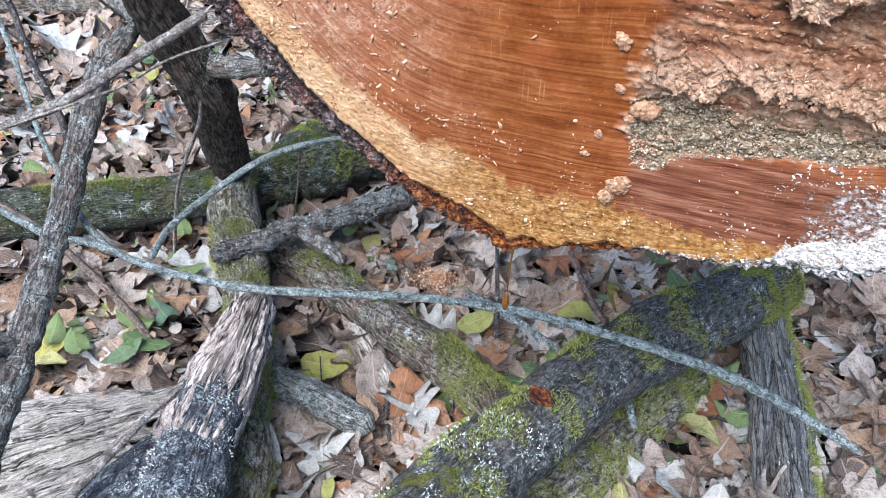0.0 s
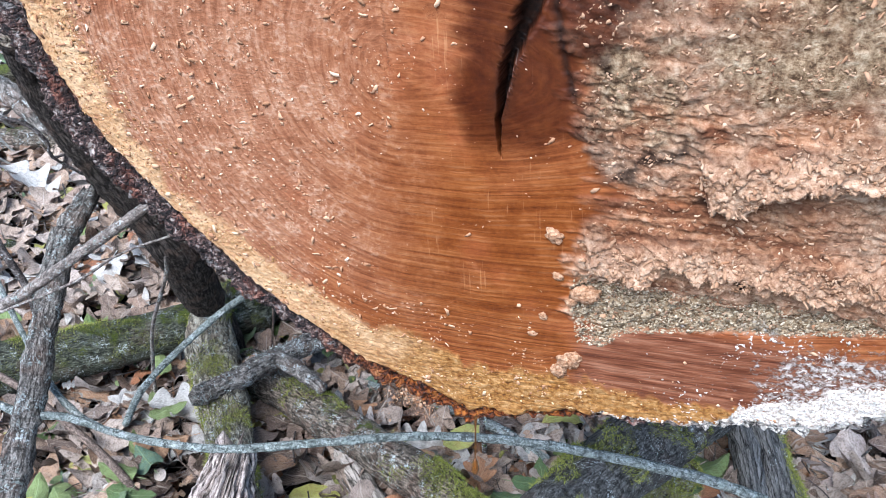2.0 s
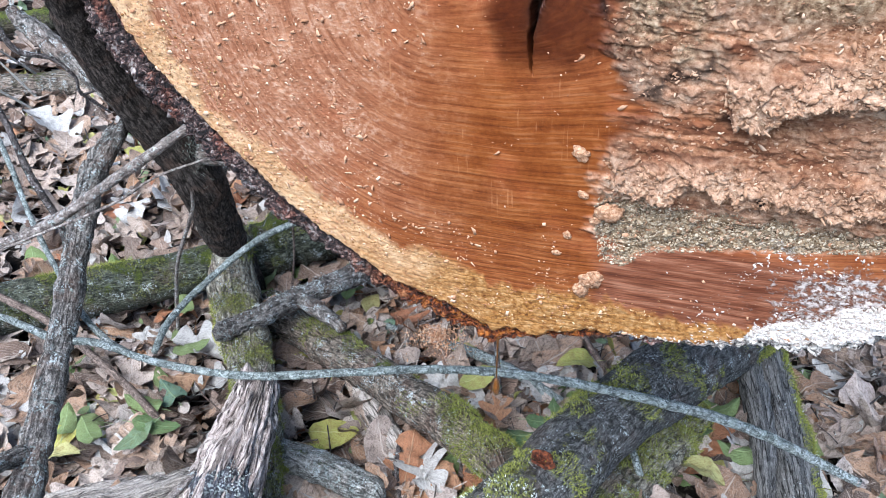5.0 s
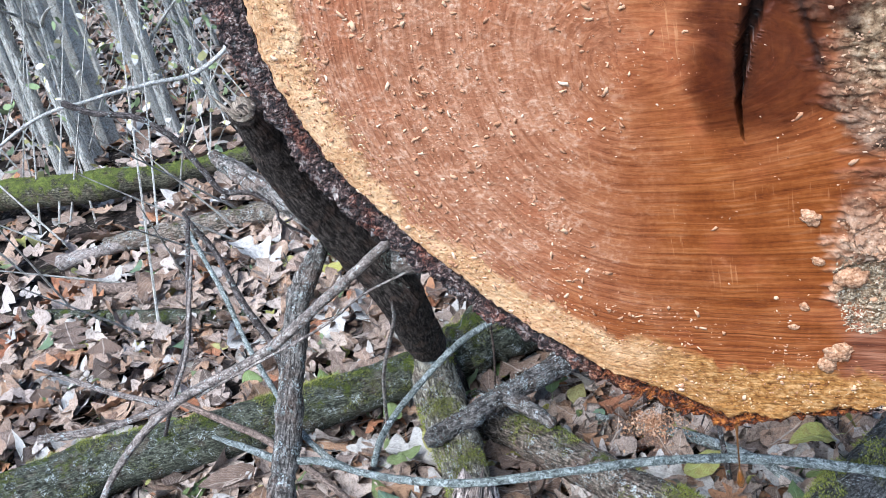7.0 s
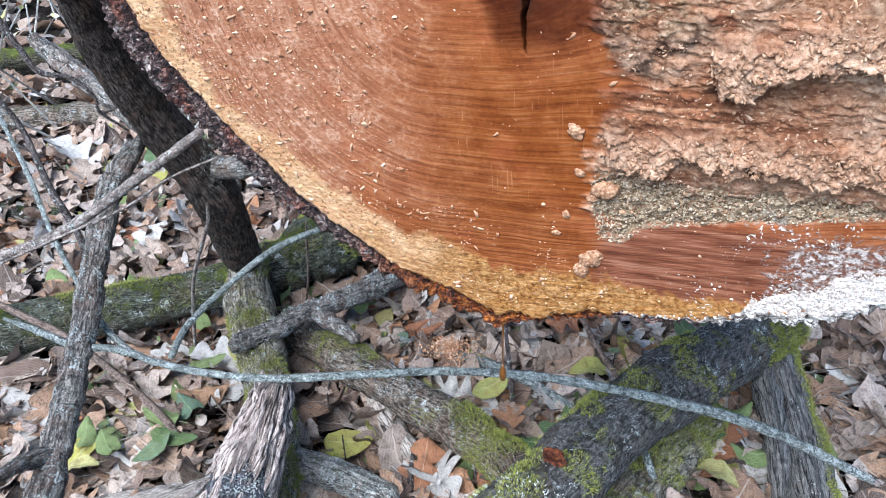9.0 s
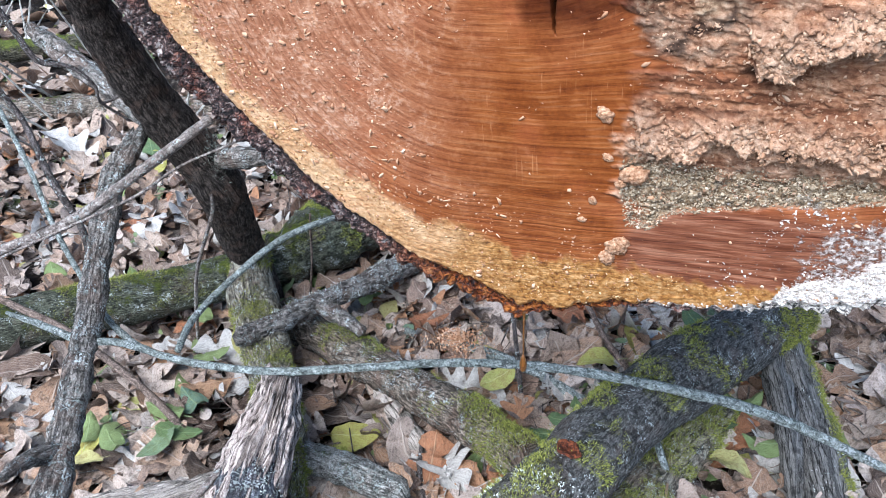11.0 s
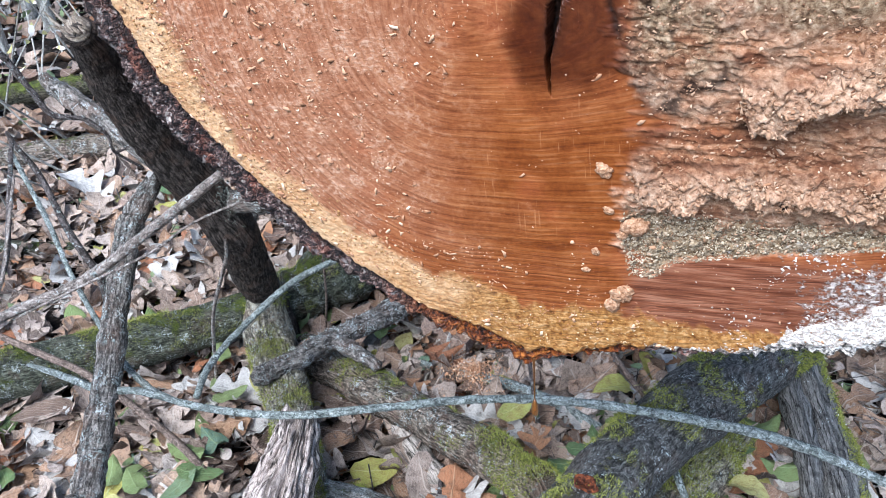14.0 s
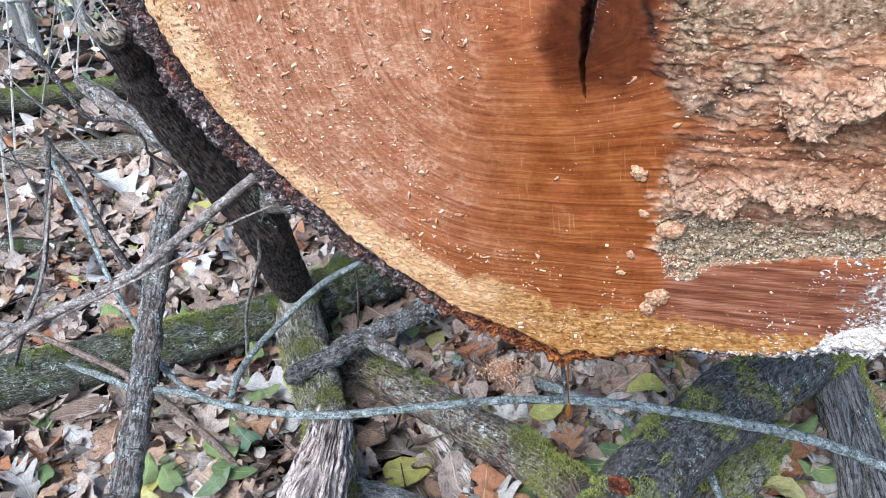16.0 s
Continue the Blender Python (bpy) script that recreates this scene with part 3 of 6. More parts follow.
def build_log():
    root = thing("fallen_log", "large felled oak log, freshly sawn end, rotten on one side", "log")
    root.matrix_world = FACE
    ang = CUT_ANG
    na, nr = len(ang), 270
    edge = around(ang, RADII) - around(ang, BARK)
    frill = 0.004 + 0.006 * (np.cos(ang - radians(305)) > 0.80)
    edge = edge + frill * np.array([noise.noise(Vector((math.cos(a) * 22, math.sin(a) * 22, 0))) + 0.8 * noise.noise(Vector((math.cos(a) * 60, math.sin(a) * 60, 3))) for a in ang])
    edge_of_cut = edge
    frac = np.linspace(0.0, 1.0, nr + 1)[1:] ** 0.75
    X = (np.cos(ang)[None] * edge[None] * frac[:, None]).ravel()
    Y = (np.sin(ang)[None] * edge[None] * frac[:, None]).ravel()
    aa = np.repeat(ang[None], nr, 0).ravel()
    inset = np.repeat(edge[None], nr, 0).ravel() - np.hypot(X, Y)
    deg = np.degrees(aa) % 360
    n1, n2, n3, n4 = field(X, Y, 9, 9, 3.1), field(X, Y, 26, 26, 8.2), field(X, Y, 5, 40, 5.5), field(X, Y, 75, 95, 1.9)
    # growth rings: round on one side, drawn out wide towards the rot
    du, dv = X + 0.04, Y + 0.055
    reach = np.where(du < 0, 0.85, 2.6)
    ring = np.hypot(du / reach, dv) + 0.004 * field(X, Y, 6, 6, 2.2, 2)
    turn = np.arctan2(du / reach, -dv)
    # rot, right of a wandering edge and above a band of sound wood
    mid = smooth(0.035 - np.abs(Y + 0.165), 0, 0.03)
    decay = smooth(X - rot_edge(Y) + 0.010 * n2 + 0.006 * n4 + (0.018 + 0.04 * mid) * n3, -0.010 - 0.015 * mid, 0.012 + 0.04 * mid) * smooth(Y - pocket_floor(X) + 0.005 * n2 + 0.004 * n4, -0.004, 0.004)
    lip2 = np.interp(X, [0.12, 0.133, 0.155, 0.182, 0.213, 0.243, 0.284, 0.333, 0.42], [-0.238, -0.240, -0.249, -0.243, -0.233, -0.233, -0.239, -0.237, -0.23]) + 0.007 * n2 + 0.005 * n4
    lip1 = np.interp(X, [0.215, 0.231, 0.245, 0.264, 0.281, 0.314, 0.36, 0.42], [-0.140, -0.146, -0.145, -0.147, -0.134, -0.121, -0.112, -0.105]) + 0.006 * n2 + 0.005 * n4
    shelf2 = smooth(Y - lip2, -0.001, 0.004) * (1 - smooth(Y - lip2, 0.012, 0.050)) * smooth(X - rot_edge(Y) + 0.008 * n2, 0, 0.012)
    shelf1 = smooth(Y - lip1, -0.001, 0.004) * (1 - smooth(Y - lip1, 0.018, 0.055)) * smooth(X - 0.222 + 0.010 * n2, 0, 0.014)
    pocket = smooth(X - rot_edge(Y) + 0.004 * n2, -0.002, 0.004) * smooth(Y - pocket_floor(X) + 0.005 * n2 + 0.004 * n4, -0.003, 0.003) * smooth(-0.266 + 0.010 * n2 + 0.006 * n4 - Y, -0.010, 0.008)
    sooty = 0.85 * smooth(0.05 - np.hypot((X - 0.150) * 0.7, Y + 0.045) + 0.025 * n1 + 0.02 * n2, -0.01, 0.03)
    far = 0.75 * smooth(X - 0.20 + 0.05 * n1, 0, 0.08) * smooth(Y + 0.10 + 0.03 * n1, 0.0, 0.06)
    grey = np.clip(np.maximum.reduce([0.95 * pocket, sooty, far]) + 0.15 * n2 * (pocket < 0.5), 0, 1)
    pale = np.clip(np.maximum.reduce([shelf1, shelf2, 0.75 * smooth(X - 0.30 + 0.06 * n1, 0, 0.10), 0.72 + 0.7 * n2 - 0.9 * smooth(0.045 - np.abs(Y + 0.175), 0, 0.03) - 0.5 * smooth(0.03 - np.abs(Y + 0.085), 0, 0.02)]), 0, 1)
    # white mould: a sharp-edged patch low down, specks above it
    crest = np.interp(X, [0.27, 0.289, 0.298, 0.329, 0.354, 0.381, 0.45], [-0.440, -0.418, -0.400, -0.386, -0.374, -0.353, -0.32])
    white = smooth(X - 0.283 + 0.006 * n2, -0.003, 0.005) * smooth(crest - Y + 0.010 * n2 + 0.006 * n4, -0.006, 0.008)
    specks = smooth(X - 0.20 + 0.10 * (Y + 0.40), 0, 0.14) * smooth(-0.285 - Y + 0.02 * n2, 0, 0.02) * smooth(n4 + 0.7 * n2, 0.25, 0.75)
    haze = 0.55 * smooth(X - 0.285 + 0.02 * n2, 0, 0.05) * smooth(-0.295 + 0.02 * n1 - Y, -0.01, 0.03)
    fringe = smooth(0.007 - inset + 0.004 * n4, -0.002, 0.004) * smooth(X - 0.13, 0, 0.05)
    white = np.maximum.reduce([white, 0.5 * specks, haze, 0.7 * fringe])
    width = np.interp(deg, [90, 150, 178, 190, 197, 203, 209, 216, 224, 232, 239, 246, 252, 260, 270, 280, 288, 298, 306, 330, 360], [0.05, 0.055, 0.055, 0.055, 0.052, 0.046, 0.044, 0.026, 0.034, 0.048, 0.050, 0.062, 0.068, 0.078, 0.083, 0.073, 0.052, 0.038, 0.03, 0.03, 0.03])
    sap = smooth(width + 0.008 * n2 + 0.008 * n1 + 0.002 * n4 - inset, -0.006, 0.008)
    gold = smooth(X + 0.20 + 0.08 * n1, 0.0, 0.20)
    stain = 0.95 * smooth(0.17 - np.hypot((X - 0.07) * 0.85, (Y + 0.24) * 0.8) + 0.05 * n1, -0.04, 0.12)
    stain = np.maximum(stain, 0.7 * smooth(-0.27 + 0.04 * n1 - Y, 0.0, 0.08) * smooth(X + 0.20, 0, 0.15))
    dusty = smooth(-X - 0.02 + 0.06 * n1 + 0.03 * n2, -0.05, 0.16) * smooth(Y + 0.36 + 0.05 * n1, -0.04, 0.10) * (1 - 0.8 * stain)
    red = smooth(X - 0.128 + 0.010 * n2, -0.012, 0.018) * (1 - decay) * smooth(-0.30 - Y, 0, 0.02) * (1 - sap)
    # the crack, the scorched-looking stain round it, a second short crack
    crack_x = np.interp(Y, [-0.135, -0.107, -0.078, -0.051, -0.025, 0.016, 0.12], [0.057, 0.0535, 0.057, 0.061, 0.069, 0.085, 0.10]) + 0.0016 * field(X * 0, Y, 1, 55, 4.0, 2)
    gape = np.interp(Y, [-0.132, -0.112, -0.078, -0.051, -0.025, 0.016, 0.12], [0.0, 0.0009, 0.0026, 0.0038, 0.0066, 0.0085, 0.004]) * (1 + 0.35 * ripple(X * 0 + 3.3, Y * 60))
    side = X - crack_x
    crack = smooth(gape - np.abs(side), -0.0012, 0.0010) * (Y > -0.132) * (Y < 0.15)
    spread = np.where(side < 0, np.interp(Y, [-0.13, -0.09, -0.02, 0.05], [0.026, 0.042, 0.052, 0.06]), np.interp(Y, [-0.14, -0.10, -0.06, 0.0], [0.045, 0.075, 0.085, 0.09]))
    burn = 0.95 * smooth(1 - np.abs(side) / spread + 0.12 * n1 + 0.16 * n3 + 0.10 * n2, -0.15, 0.32) * smooth(Y + 0.006 * n3 + 0.25 * np.maximum(0, side - 0.02), -0.142, -0.105) * (1 - smooth(Y, 0.1, 0.16))
    burn = np.maximum(burn, 0.55 * smooth(0.014 - np.abs(X - rot_edge(Y) - 0.004) + 0.010 * n3 + 0.006 * n2, -0.004, 0.014) * smooth(Y, -0.235, -0.16))
    second = 0.9 * smooth(0.003 - np.abs(X - np.interp(Y, [-0.085, -0.054, -0.02, 0.008, 0.06], [0.122, 0.114, 0.110, 0.103, 0.10]) + 0.003 * n2), -0.002, 0.003) * smooth(Y, -0.09, -0.06)
    blot_shade = 0.85 * smooth(0.008 - np.abs(Y + 0.118 - 0.62 * (X - 0.185) + 0.010 * n2) + 0.010 * n4, -0.004, 0.008) * smooth(0.045 - np.abs(X - 0.185), 0, 0.02)
    blot_shade = np.maximum(blot_shade, 0.7 * smooth(n4 + 0.5 * n2, 0.35, 0.75) * smooth(0.045 - np.hypot((X - 0.148) * 0.8, Y + 0.05), -0.01, 0.03))
    # shade under the upper shelf's lip, put into the colour as a dark strip
    blot_shade = np.maximum(blot_shade, 0.85 * smooth(0.012 - np.hypot((X - 0.247) * 0.4, Y + 0.153), -0.002, 0.006))
    blot_shade = np.maximum(blot_shade, smooth(0.006 - np.hypot(X - 0.272, Y + 0.224) + 0.003 * n4, 0, 0.003))
    core = 0.75 * smooth(0.007 - np.abs(side + 0.003 * n2), -0.010, 0.008) * smooth(Y, -0.135, -0.06) * (1 - smooth(Y, 0.1, 0.16))
    dark = np.clip(np.maximum.reduce([crack, core, second, blot_shade]), 0, 1)
    # relief: faint saw ridges, crumbly rot with two overhanging shelves, the open crack
    lumps = np.maximum(0, field(X, Y, 95, 120, 6.6, 2))
    clods = np.maximum(0, field(X, Y, 38, 55, 9.1, 3))
    fib = decay * (0.0016 * n3 + 0.0030 * lumps + 0.0030 * clods + 0.0010 * field(X, Y, 40, 190, 2.7, 3))
    shelf = decay * (0.013 * shelf2 + 0.016 * shelf1) * (0.75 + 0.5 * clods + 0.3 * lumps)
    Z = 0.0002 * n3 + fib + shelf - 0.006 * pocket + 0.0035 * pocket * lumps - 0.022 * crack - 0.004 * second + 0.0020 * np.clip(white, 0, 1) * lumps + sap * (0.0008 * n2 + 0.0010 * lumps) - 0.004 * smooth(0.006 - inset, 0, 0.006)
    drop = np.clip(0.45 * shelf + 0.15 * np.maximum(fib, 0), 0, 0.010)
    verts = np.vstack([np.c_[X, Y - drop, Z], [[0, 0, 0]]])
    k = np.arange(na)
    base = (np.arange(nr - 1) * na)[:, None]
    faces = np.stack([base + k, base + na + k, base + na + (k + 1) % na, base + (k + 1) % na], -1).reshape(-1, 4).tolist()
    faces += [(na * nr, k, (k + 1) % na) for k in range(na)]
    me = mesh_from("sawn_face", verts, faces, [M_FACE])
    for key, val in (("decay", decay), ("grey", grey), ("white", white), ("sap", sap * (1 - decay)), ("gold", gold), ("stain", stain * (1 - decay)), ("dark", dark), ("red", red), ("dusty", dusty), ("burn", burn), ("pale", pale)):
        float_attr(me, key, np.append(np.clip(val, 0, 1), 0))
    pol = me.attributes.new("polar", "FLOAT_VECTOR", "POINT")
    pol.data.foreach_set("vector", np.vstack([np.c_[turn * 0.42, ring, 0 * ring], [[0, 0, 0]]]).astype(np.float32).ravel())
    ob = new("sawn_face", me)
    ob.parent = root
    tagged(ob, "orange-brown sawn end grain with pale sapwood, rot and a wet crack")
    # bark: an uneven rim round the cut, then the log's flank running back
    na = 900
    ang = np.linspace(math.pi / 2, math.pi / 2 + 2 * math.pi, na, endpoint=False)
    outer, thick = around(ang, RADII), around(ang, BARK)
    inner = outer - thick
    rows, amber, mould, seam = [], [], [], []
    prof = [(-0.02, -0.02), (0.0, -0.003), (0.07, -0.009), (0.16, -0.009), (0.26, -0.003), (0.4, -0.003), (0.5, -0.004), (0.6, -0.005), (0.7, -0.003), (0.8, -0.004), (0.93, -0.006), (1.0, -0.012)]
    back = [0.04, 0.06, 0.085, 0.115, 0.15, 0.2, 0.26, 0.34, 0.45, 0.6, 0.8, 1.05, 1.35, 1.7, 2.1, 2.5, 2.9, 3.3, 3.7, 4.1, 4.5]
    for f, z in prof + [(1.0, -b) for b in back]:
        r = (inner + thick * f) * (1.0 + 0.05 * min(0.0, z + 0.2))
        fall = 1.62 * float(smooth(-z, 0.4, 4.6))  # the trunk sags back to the ground
        p = np.c_[np.cos(ang) * r, np.sin(ang) * r, np.full(na, z)]
        q = []
        for v, a, th in zip(p, ang, thick):
            n = wob(v, 45, 2) * 0.5 + wob(v, 110, 4) * 0.5 + wob(v, 240, 9) * 0.4
            k = 0.25 if f < 0.02 else 1.0
            rad = (0.010 * n if f < 1 else 0.009 * wob((v[0], v[1], v[2] * 0.4), 26, 6) + 0.004 * n) * k * min(1.0, th / 0.02 + 0.25)
            d = Vector((math.cos(a), math.sin(a), 0))
            q.append((v[0] + d.x * rad, v[1] + d.y * rad - fall, v[2] + 0.010 * n * k * (1 if f > 0.05 else 0)))
        rows += q
        dg = np.degrees(ang) % 360
        amber += list(smooth(dg, 244, 262) * (1 - smooth(dg, 284, 292)) * (1.0 if z > -0.09 else 0.0))
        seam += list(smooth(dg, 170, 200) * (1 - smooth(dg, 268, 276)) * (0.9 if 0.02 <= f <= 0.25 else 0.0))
        mould += list(smooth(dg, 296, 304) * (1 - smooth(dg, 330, 345)) * (1.0 if z > -0.09 else 0.0))
    nrow = len(prof) + len(back)
    faces = [(r * na + k, (r + 1) * na + k, (r + 1) * na + (k + 1) % na, r * na + (k + 1) % na) for r in range(nrow - 1) for k in range(na)]
    rows.append((0, -1.62, -4.5))
    faces += [((nrow - 1) * na + k, len(rows) - 1, (nrow - 1) * na + (k + 1) % na) for k in range(na)]
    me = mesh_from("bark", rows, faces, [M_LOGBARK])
    float_attr(me, "amber", amber + [0])
    float_attr(me, "mould", mould + [0])
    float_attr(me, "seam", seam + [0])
    ob = new("bark", me)
    ob.parent = root
    tagged(ob, "thick furrowed dark bark, amber with sap along the bottom")
    return root, Z.reshape(nr, -1), drop.reshape(nr, -1), edge_of_cut


log, CUT_Z, CUT_DROP, CUT_EDGE = build_log()

# ---- dead wood round the log ----
stem = branch("dead_stem", "dark leaning dead stem with torn pale top and lichened stub", "dead tree", M_DARK,
              [(-1.13, 1.68, 0.03, 0.060), (-1.135, 1.675, 0.138, 0.0544), (-1.142, 1.669, 0.219, 0.0503), (-1.098, 1.590, 0.300, 0.0505), (-1.068, 1.524, 0.405, 0.0515), (-1.040, 1.466, 0.505, 0.0525), (-1.024, 1.414, 0.601, 0.0523), (-1.043, 1.347, 0.74, 0.0491), (-1.052, 1.279, 0.872, 0.0458), (-1.055, 1.228, 0.985, 0.041), (-1.034, 1.172, 1.08, 0.031), (-1.024, 1.146, 1.112, 0.027)], sides=44, rough=0.055, knots=0.0, step=0.008)
v, f, uv = tube([(-1.027, 1.405, 0.653, 0.0304), (-0.949, 1.390, 0.662, 0.0228), (-0.885, 1.375, 0.679, 0.019), (-0.833, 1.366, 0.695, 0.0165)], 18, 0.009, 0.16, 0.2, 3.3)
link_part("stub", mesh_from("stub", v, f, [M_STICK], uv), stem, "short broken side branch with grey lichen")
v, f, uv = tube([(-1.027, 1.152, 1.104, 0.0255), (-1.023, 1.144, 1.113, 0.0235), (-1.021, 1.140, 1.117, 0.0205)], 26, 0.004, 0.10, 0, 3.9, cap=0.02, ragged=0.010)
crown = link_part("torn_top", mesh_from("torn_top", v, f, [M_FRESH], uv), stem, "pale torn wood at the broken top")
for k in range(13):
    a = 2 * math.pi * k / 13 + 0.2
    base = np.array([-1.022 + 0.021 * math.cos(a), 1.140 + 0.017 * math.sin(a), 1.114])
    up = np.array([-0.014 + 0.010 * math.cos(a), -0.006, 0.008 + 0.026 * rng.random() * (1.2 if math.cos(a) < 0 else 0.5)])
    v, f, uv = tube([(*base, 0.0040), (*(base + up * 0.6), 0.0030), (*(base + up * 1.10), 0.0008)], 7, 0.006, 0.25, 0, 60.0 + k)
    link_part("splinter", mesh_from("splinter", v, f, [M_FRESH], uv), crown)

branch("mossy_log", "long mossy grey fallen log lying on the leaves", "fallen log", M_MOSSLOG,
       [(-2.45, 0.70, 0.10, 0.095), (-2.074, 1.053, 0.10, 0.088), (-1.952, 1.177, 0.10, 0.080), (-1.681, 1.34, 0.11, 0.070), (-1.415, 1.517, 0.12, 0.062), (-1.194, 1.681, 0.13, 0.060), (-1.10, 1.80, 0.12, 0.064)], sides=40, rough=0.06, step=0.010)
branch("rotten_stump", "short hollow mossy stump end behind the dead stem", "stump", M_MOSSLOG,
       [(-1.16, 1.74, 0.12, 0.075), (-1.06, 1.86, 0.14, 0.085), (-0.97, 1.97, 0.15, 0.080), (-0.90, 2.05, 0.14, 0.070)], sides=40, rough=0.30, step=0.010, knots=0.4, ragged=0.05)
branch("mossy_branch", "thick moss-grown branch lying across the mossy log", "branch", M_MOSSY,
       [(-1.13, 1.67, 0.23, 0.046), (-1.09, 1.58, 0.185, 0.054), (-1.017, 1.47, 0.15, 0.056), (-0.862, 1.253, 0.15, 0.054), (-0.742, 1.028, 0.12, 0.058), (-0.638, 0.804, 0.09, 0.062), (-0.56, 0.60, 0.07, 0.06)], sides=38, rough=0.14, step=0.009)
broken = branch("broken_log", "blue-black broken log with a long pale splintered end", "branch", M_CHARRED,
                [(-0.60, 0.50, 0.20, 0.078), (-0.648, 0.695, 0.24, 0.070), (-0.689, 0.844, 0.27, 0.064), (-0.712, 0.93, 0.285, 0.050)],
                [[(-0.80, 0.50, 0.16, 0.052), (-0.776, 0.679, 0.19, 0.056), (-0.74, 0.80, 0.22, 0.050), (-0.70, 0.90, 0.25, 0.040)]], sides=38, rough=0.14, step=0.009)


def torn(points, sides, step, depth, seed, fray):
    """A branch torn open lengthwise: deep grooves along it and a frayed far end."""
    v, f, uv = tube(points, sides, step, 0.03, 0, seed)
    c = spline(points, step)
    for i in range(len(c)):
        t = c[min(i + 1, len(c) - 1), :3] - c[max(i - 1, 0), :3]
        t = t / np.linalg.norm(t)
        for k in range(sides):
            a = 2 * math.pi * k / sides
            p = (math.cos(a) * 2.6 + seed, math.sin(a) * 2.6, i * step * 5)
            groove = abs(noise.noise(Vector(p) * 1.0)) * 1.3 + 0.9 * abs(noise.noise(Vector(p) * 2.7)) + 0.8 * abs(noise.noise(Vector((p[0] * 7, p[1] * 7, p[2] * 2.5))))
            m = i * sides + k
            v[m] = c[i, :3] + (v[m] - c[i, :3]) * (1.12 - depth * (1.0 - min(1.0, groove)))
            v[m] = v[m] + t * fray * (i / len(c)) ** 2 * noise.noise(Vector((math.cos(a) * 5, math.sin(a) * 5, seed)))
    return v, f, uv


v, f, uv = torn([(-0.690, 0.80, 0.262, 0.062), (-0.704, 0.90, 0.283, 0.060), (-0.716, 0.98, 0.300, 0.054), (-0.728, 1.05, 0.314, 0.046), (-0.736, 1.095, 0.324, 0.036)], 130, 0.006, 0.55, 51.0, 0.10)
core = link_part("torn_core", mesh_from("torn_core", v, f, [M_SPLINT], uv), broken, "pale torn wood with deep grooves")
for k in range(16):
    a, s = 2 * math.pi * k / 16, rng.uniform(0.4, 1.0)
    off = np.array([math.cos(a), 0.25 * math.sin(a), math.sin(a)]) * 0.058
    base = np.array([-0.69, 0.84 + 0.1 * rng.random(), 0.272]) + off * rng.uniform(0.85, 1.0)
    tip = np.array([-0.742, 1.10, 0.325]) + off * rng.uniform(0.35, 0.8)
    tip = base + (tip - base) * s
    mid = (base + tip) / 2 + off * 0.10 + rng.normal(0, 0.003, 3)
    v, f, uv = tube([(*base, 0.006), (*mid, 0.005), (*tip, 0.0012)], 8, 0.012, 0.25, 0, 20.0 + k)
    link_part("splinter", mesh_from("splinter", v, f, [M_SPLINT], uv), core, "pale torn splinter" if k == 0 else "")
plank = thing("rotten_plank", "split weathered slab of rotten grey wood on the leaves", "dead wood")
run = np.array([(-0.80, 1.085), (-0.90, 1.01), (-1.0, 0.915), (-1.136, 0.785), (-1.26, 0.665), (-1.42, 0.52)])
for k in range(62):
    side = rng.uniform(-0.11, 0.05) if k < 30 else rng.uniform(-0.06, 0.30)
    start, end = (rng.uniform(0, 0.45), rng.uniform(0.75, 1.0)) if k < 30 else (rng.uniform(0.18, 0.45) + 0.5 * max(0.0, side - 0.1), rng.uniform(0.8, 1.0))
    pts, fat = [], rng.uniform(0.007, 0.017)
    for s in np.linspace(start, end, 6):
        q = np.array([np.interp(s, np.linspace(0, 1, 6), run[:, i]) for i in (0, 1)]) + np.array([0.70, -0.71]) * side * (0.35 + s) + rng.normal(0, 0.004, 2)
        pts.append((q[0], q[1], 0.068 + 0.030 * max(0.0, 1 - (side / 0.08) ** 2) + rng.normal(0, 0.006), fat * (0.35 if s in (start, end) else 1.0)))
    v, f, uv = tube(pts, 9, 0.014, 0.30, 0.2, 300.0 + k)
    link_part("strip", mesh_from("strip", v, f, [M_GREYWOOD], uv, smooth=k % 2 == 0), plank)
branch("leaning_stick", "rough dark stick leaning towards the log with a forked lower end", "stick", M_STICK,
       [(-0.85, 0.42, 0.25, 0.030), (-0.888, 0.591, 0.382, 0.0285), (-0.901, 0.671, 0.441, 0.027), (-0.956, 0.799, 0.477, 0.0250), (-1.015, 0.946, 0.533, 0.0235), (-1.034, 1.043, 0.626, 0.0232), (-1.079, 1.18, 0.701, 0.0245), (-1.089, 1.284, 0.74, 0.019)],
       [[(-0.931, 0.732, 0.462, 0.0185), (-0.926, 0.664, 0.504, 0.0128), (-0.911, 0.61, 0.53, 0.0067)]], sides=26, rough=0.16, step=0.008, ragged=0.03)
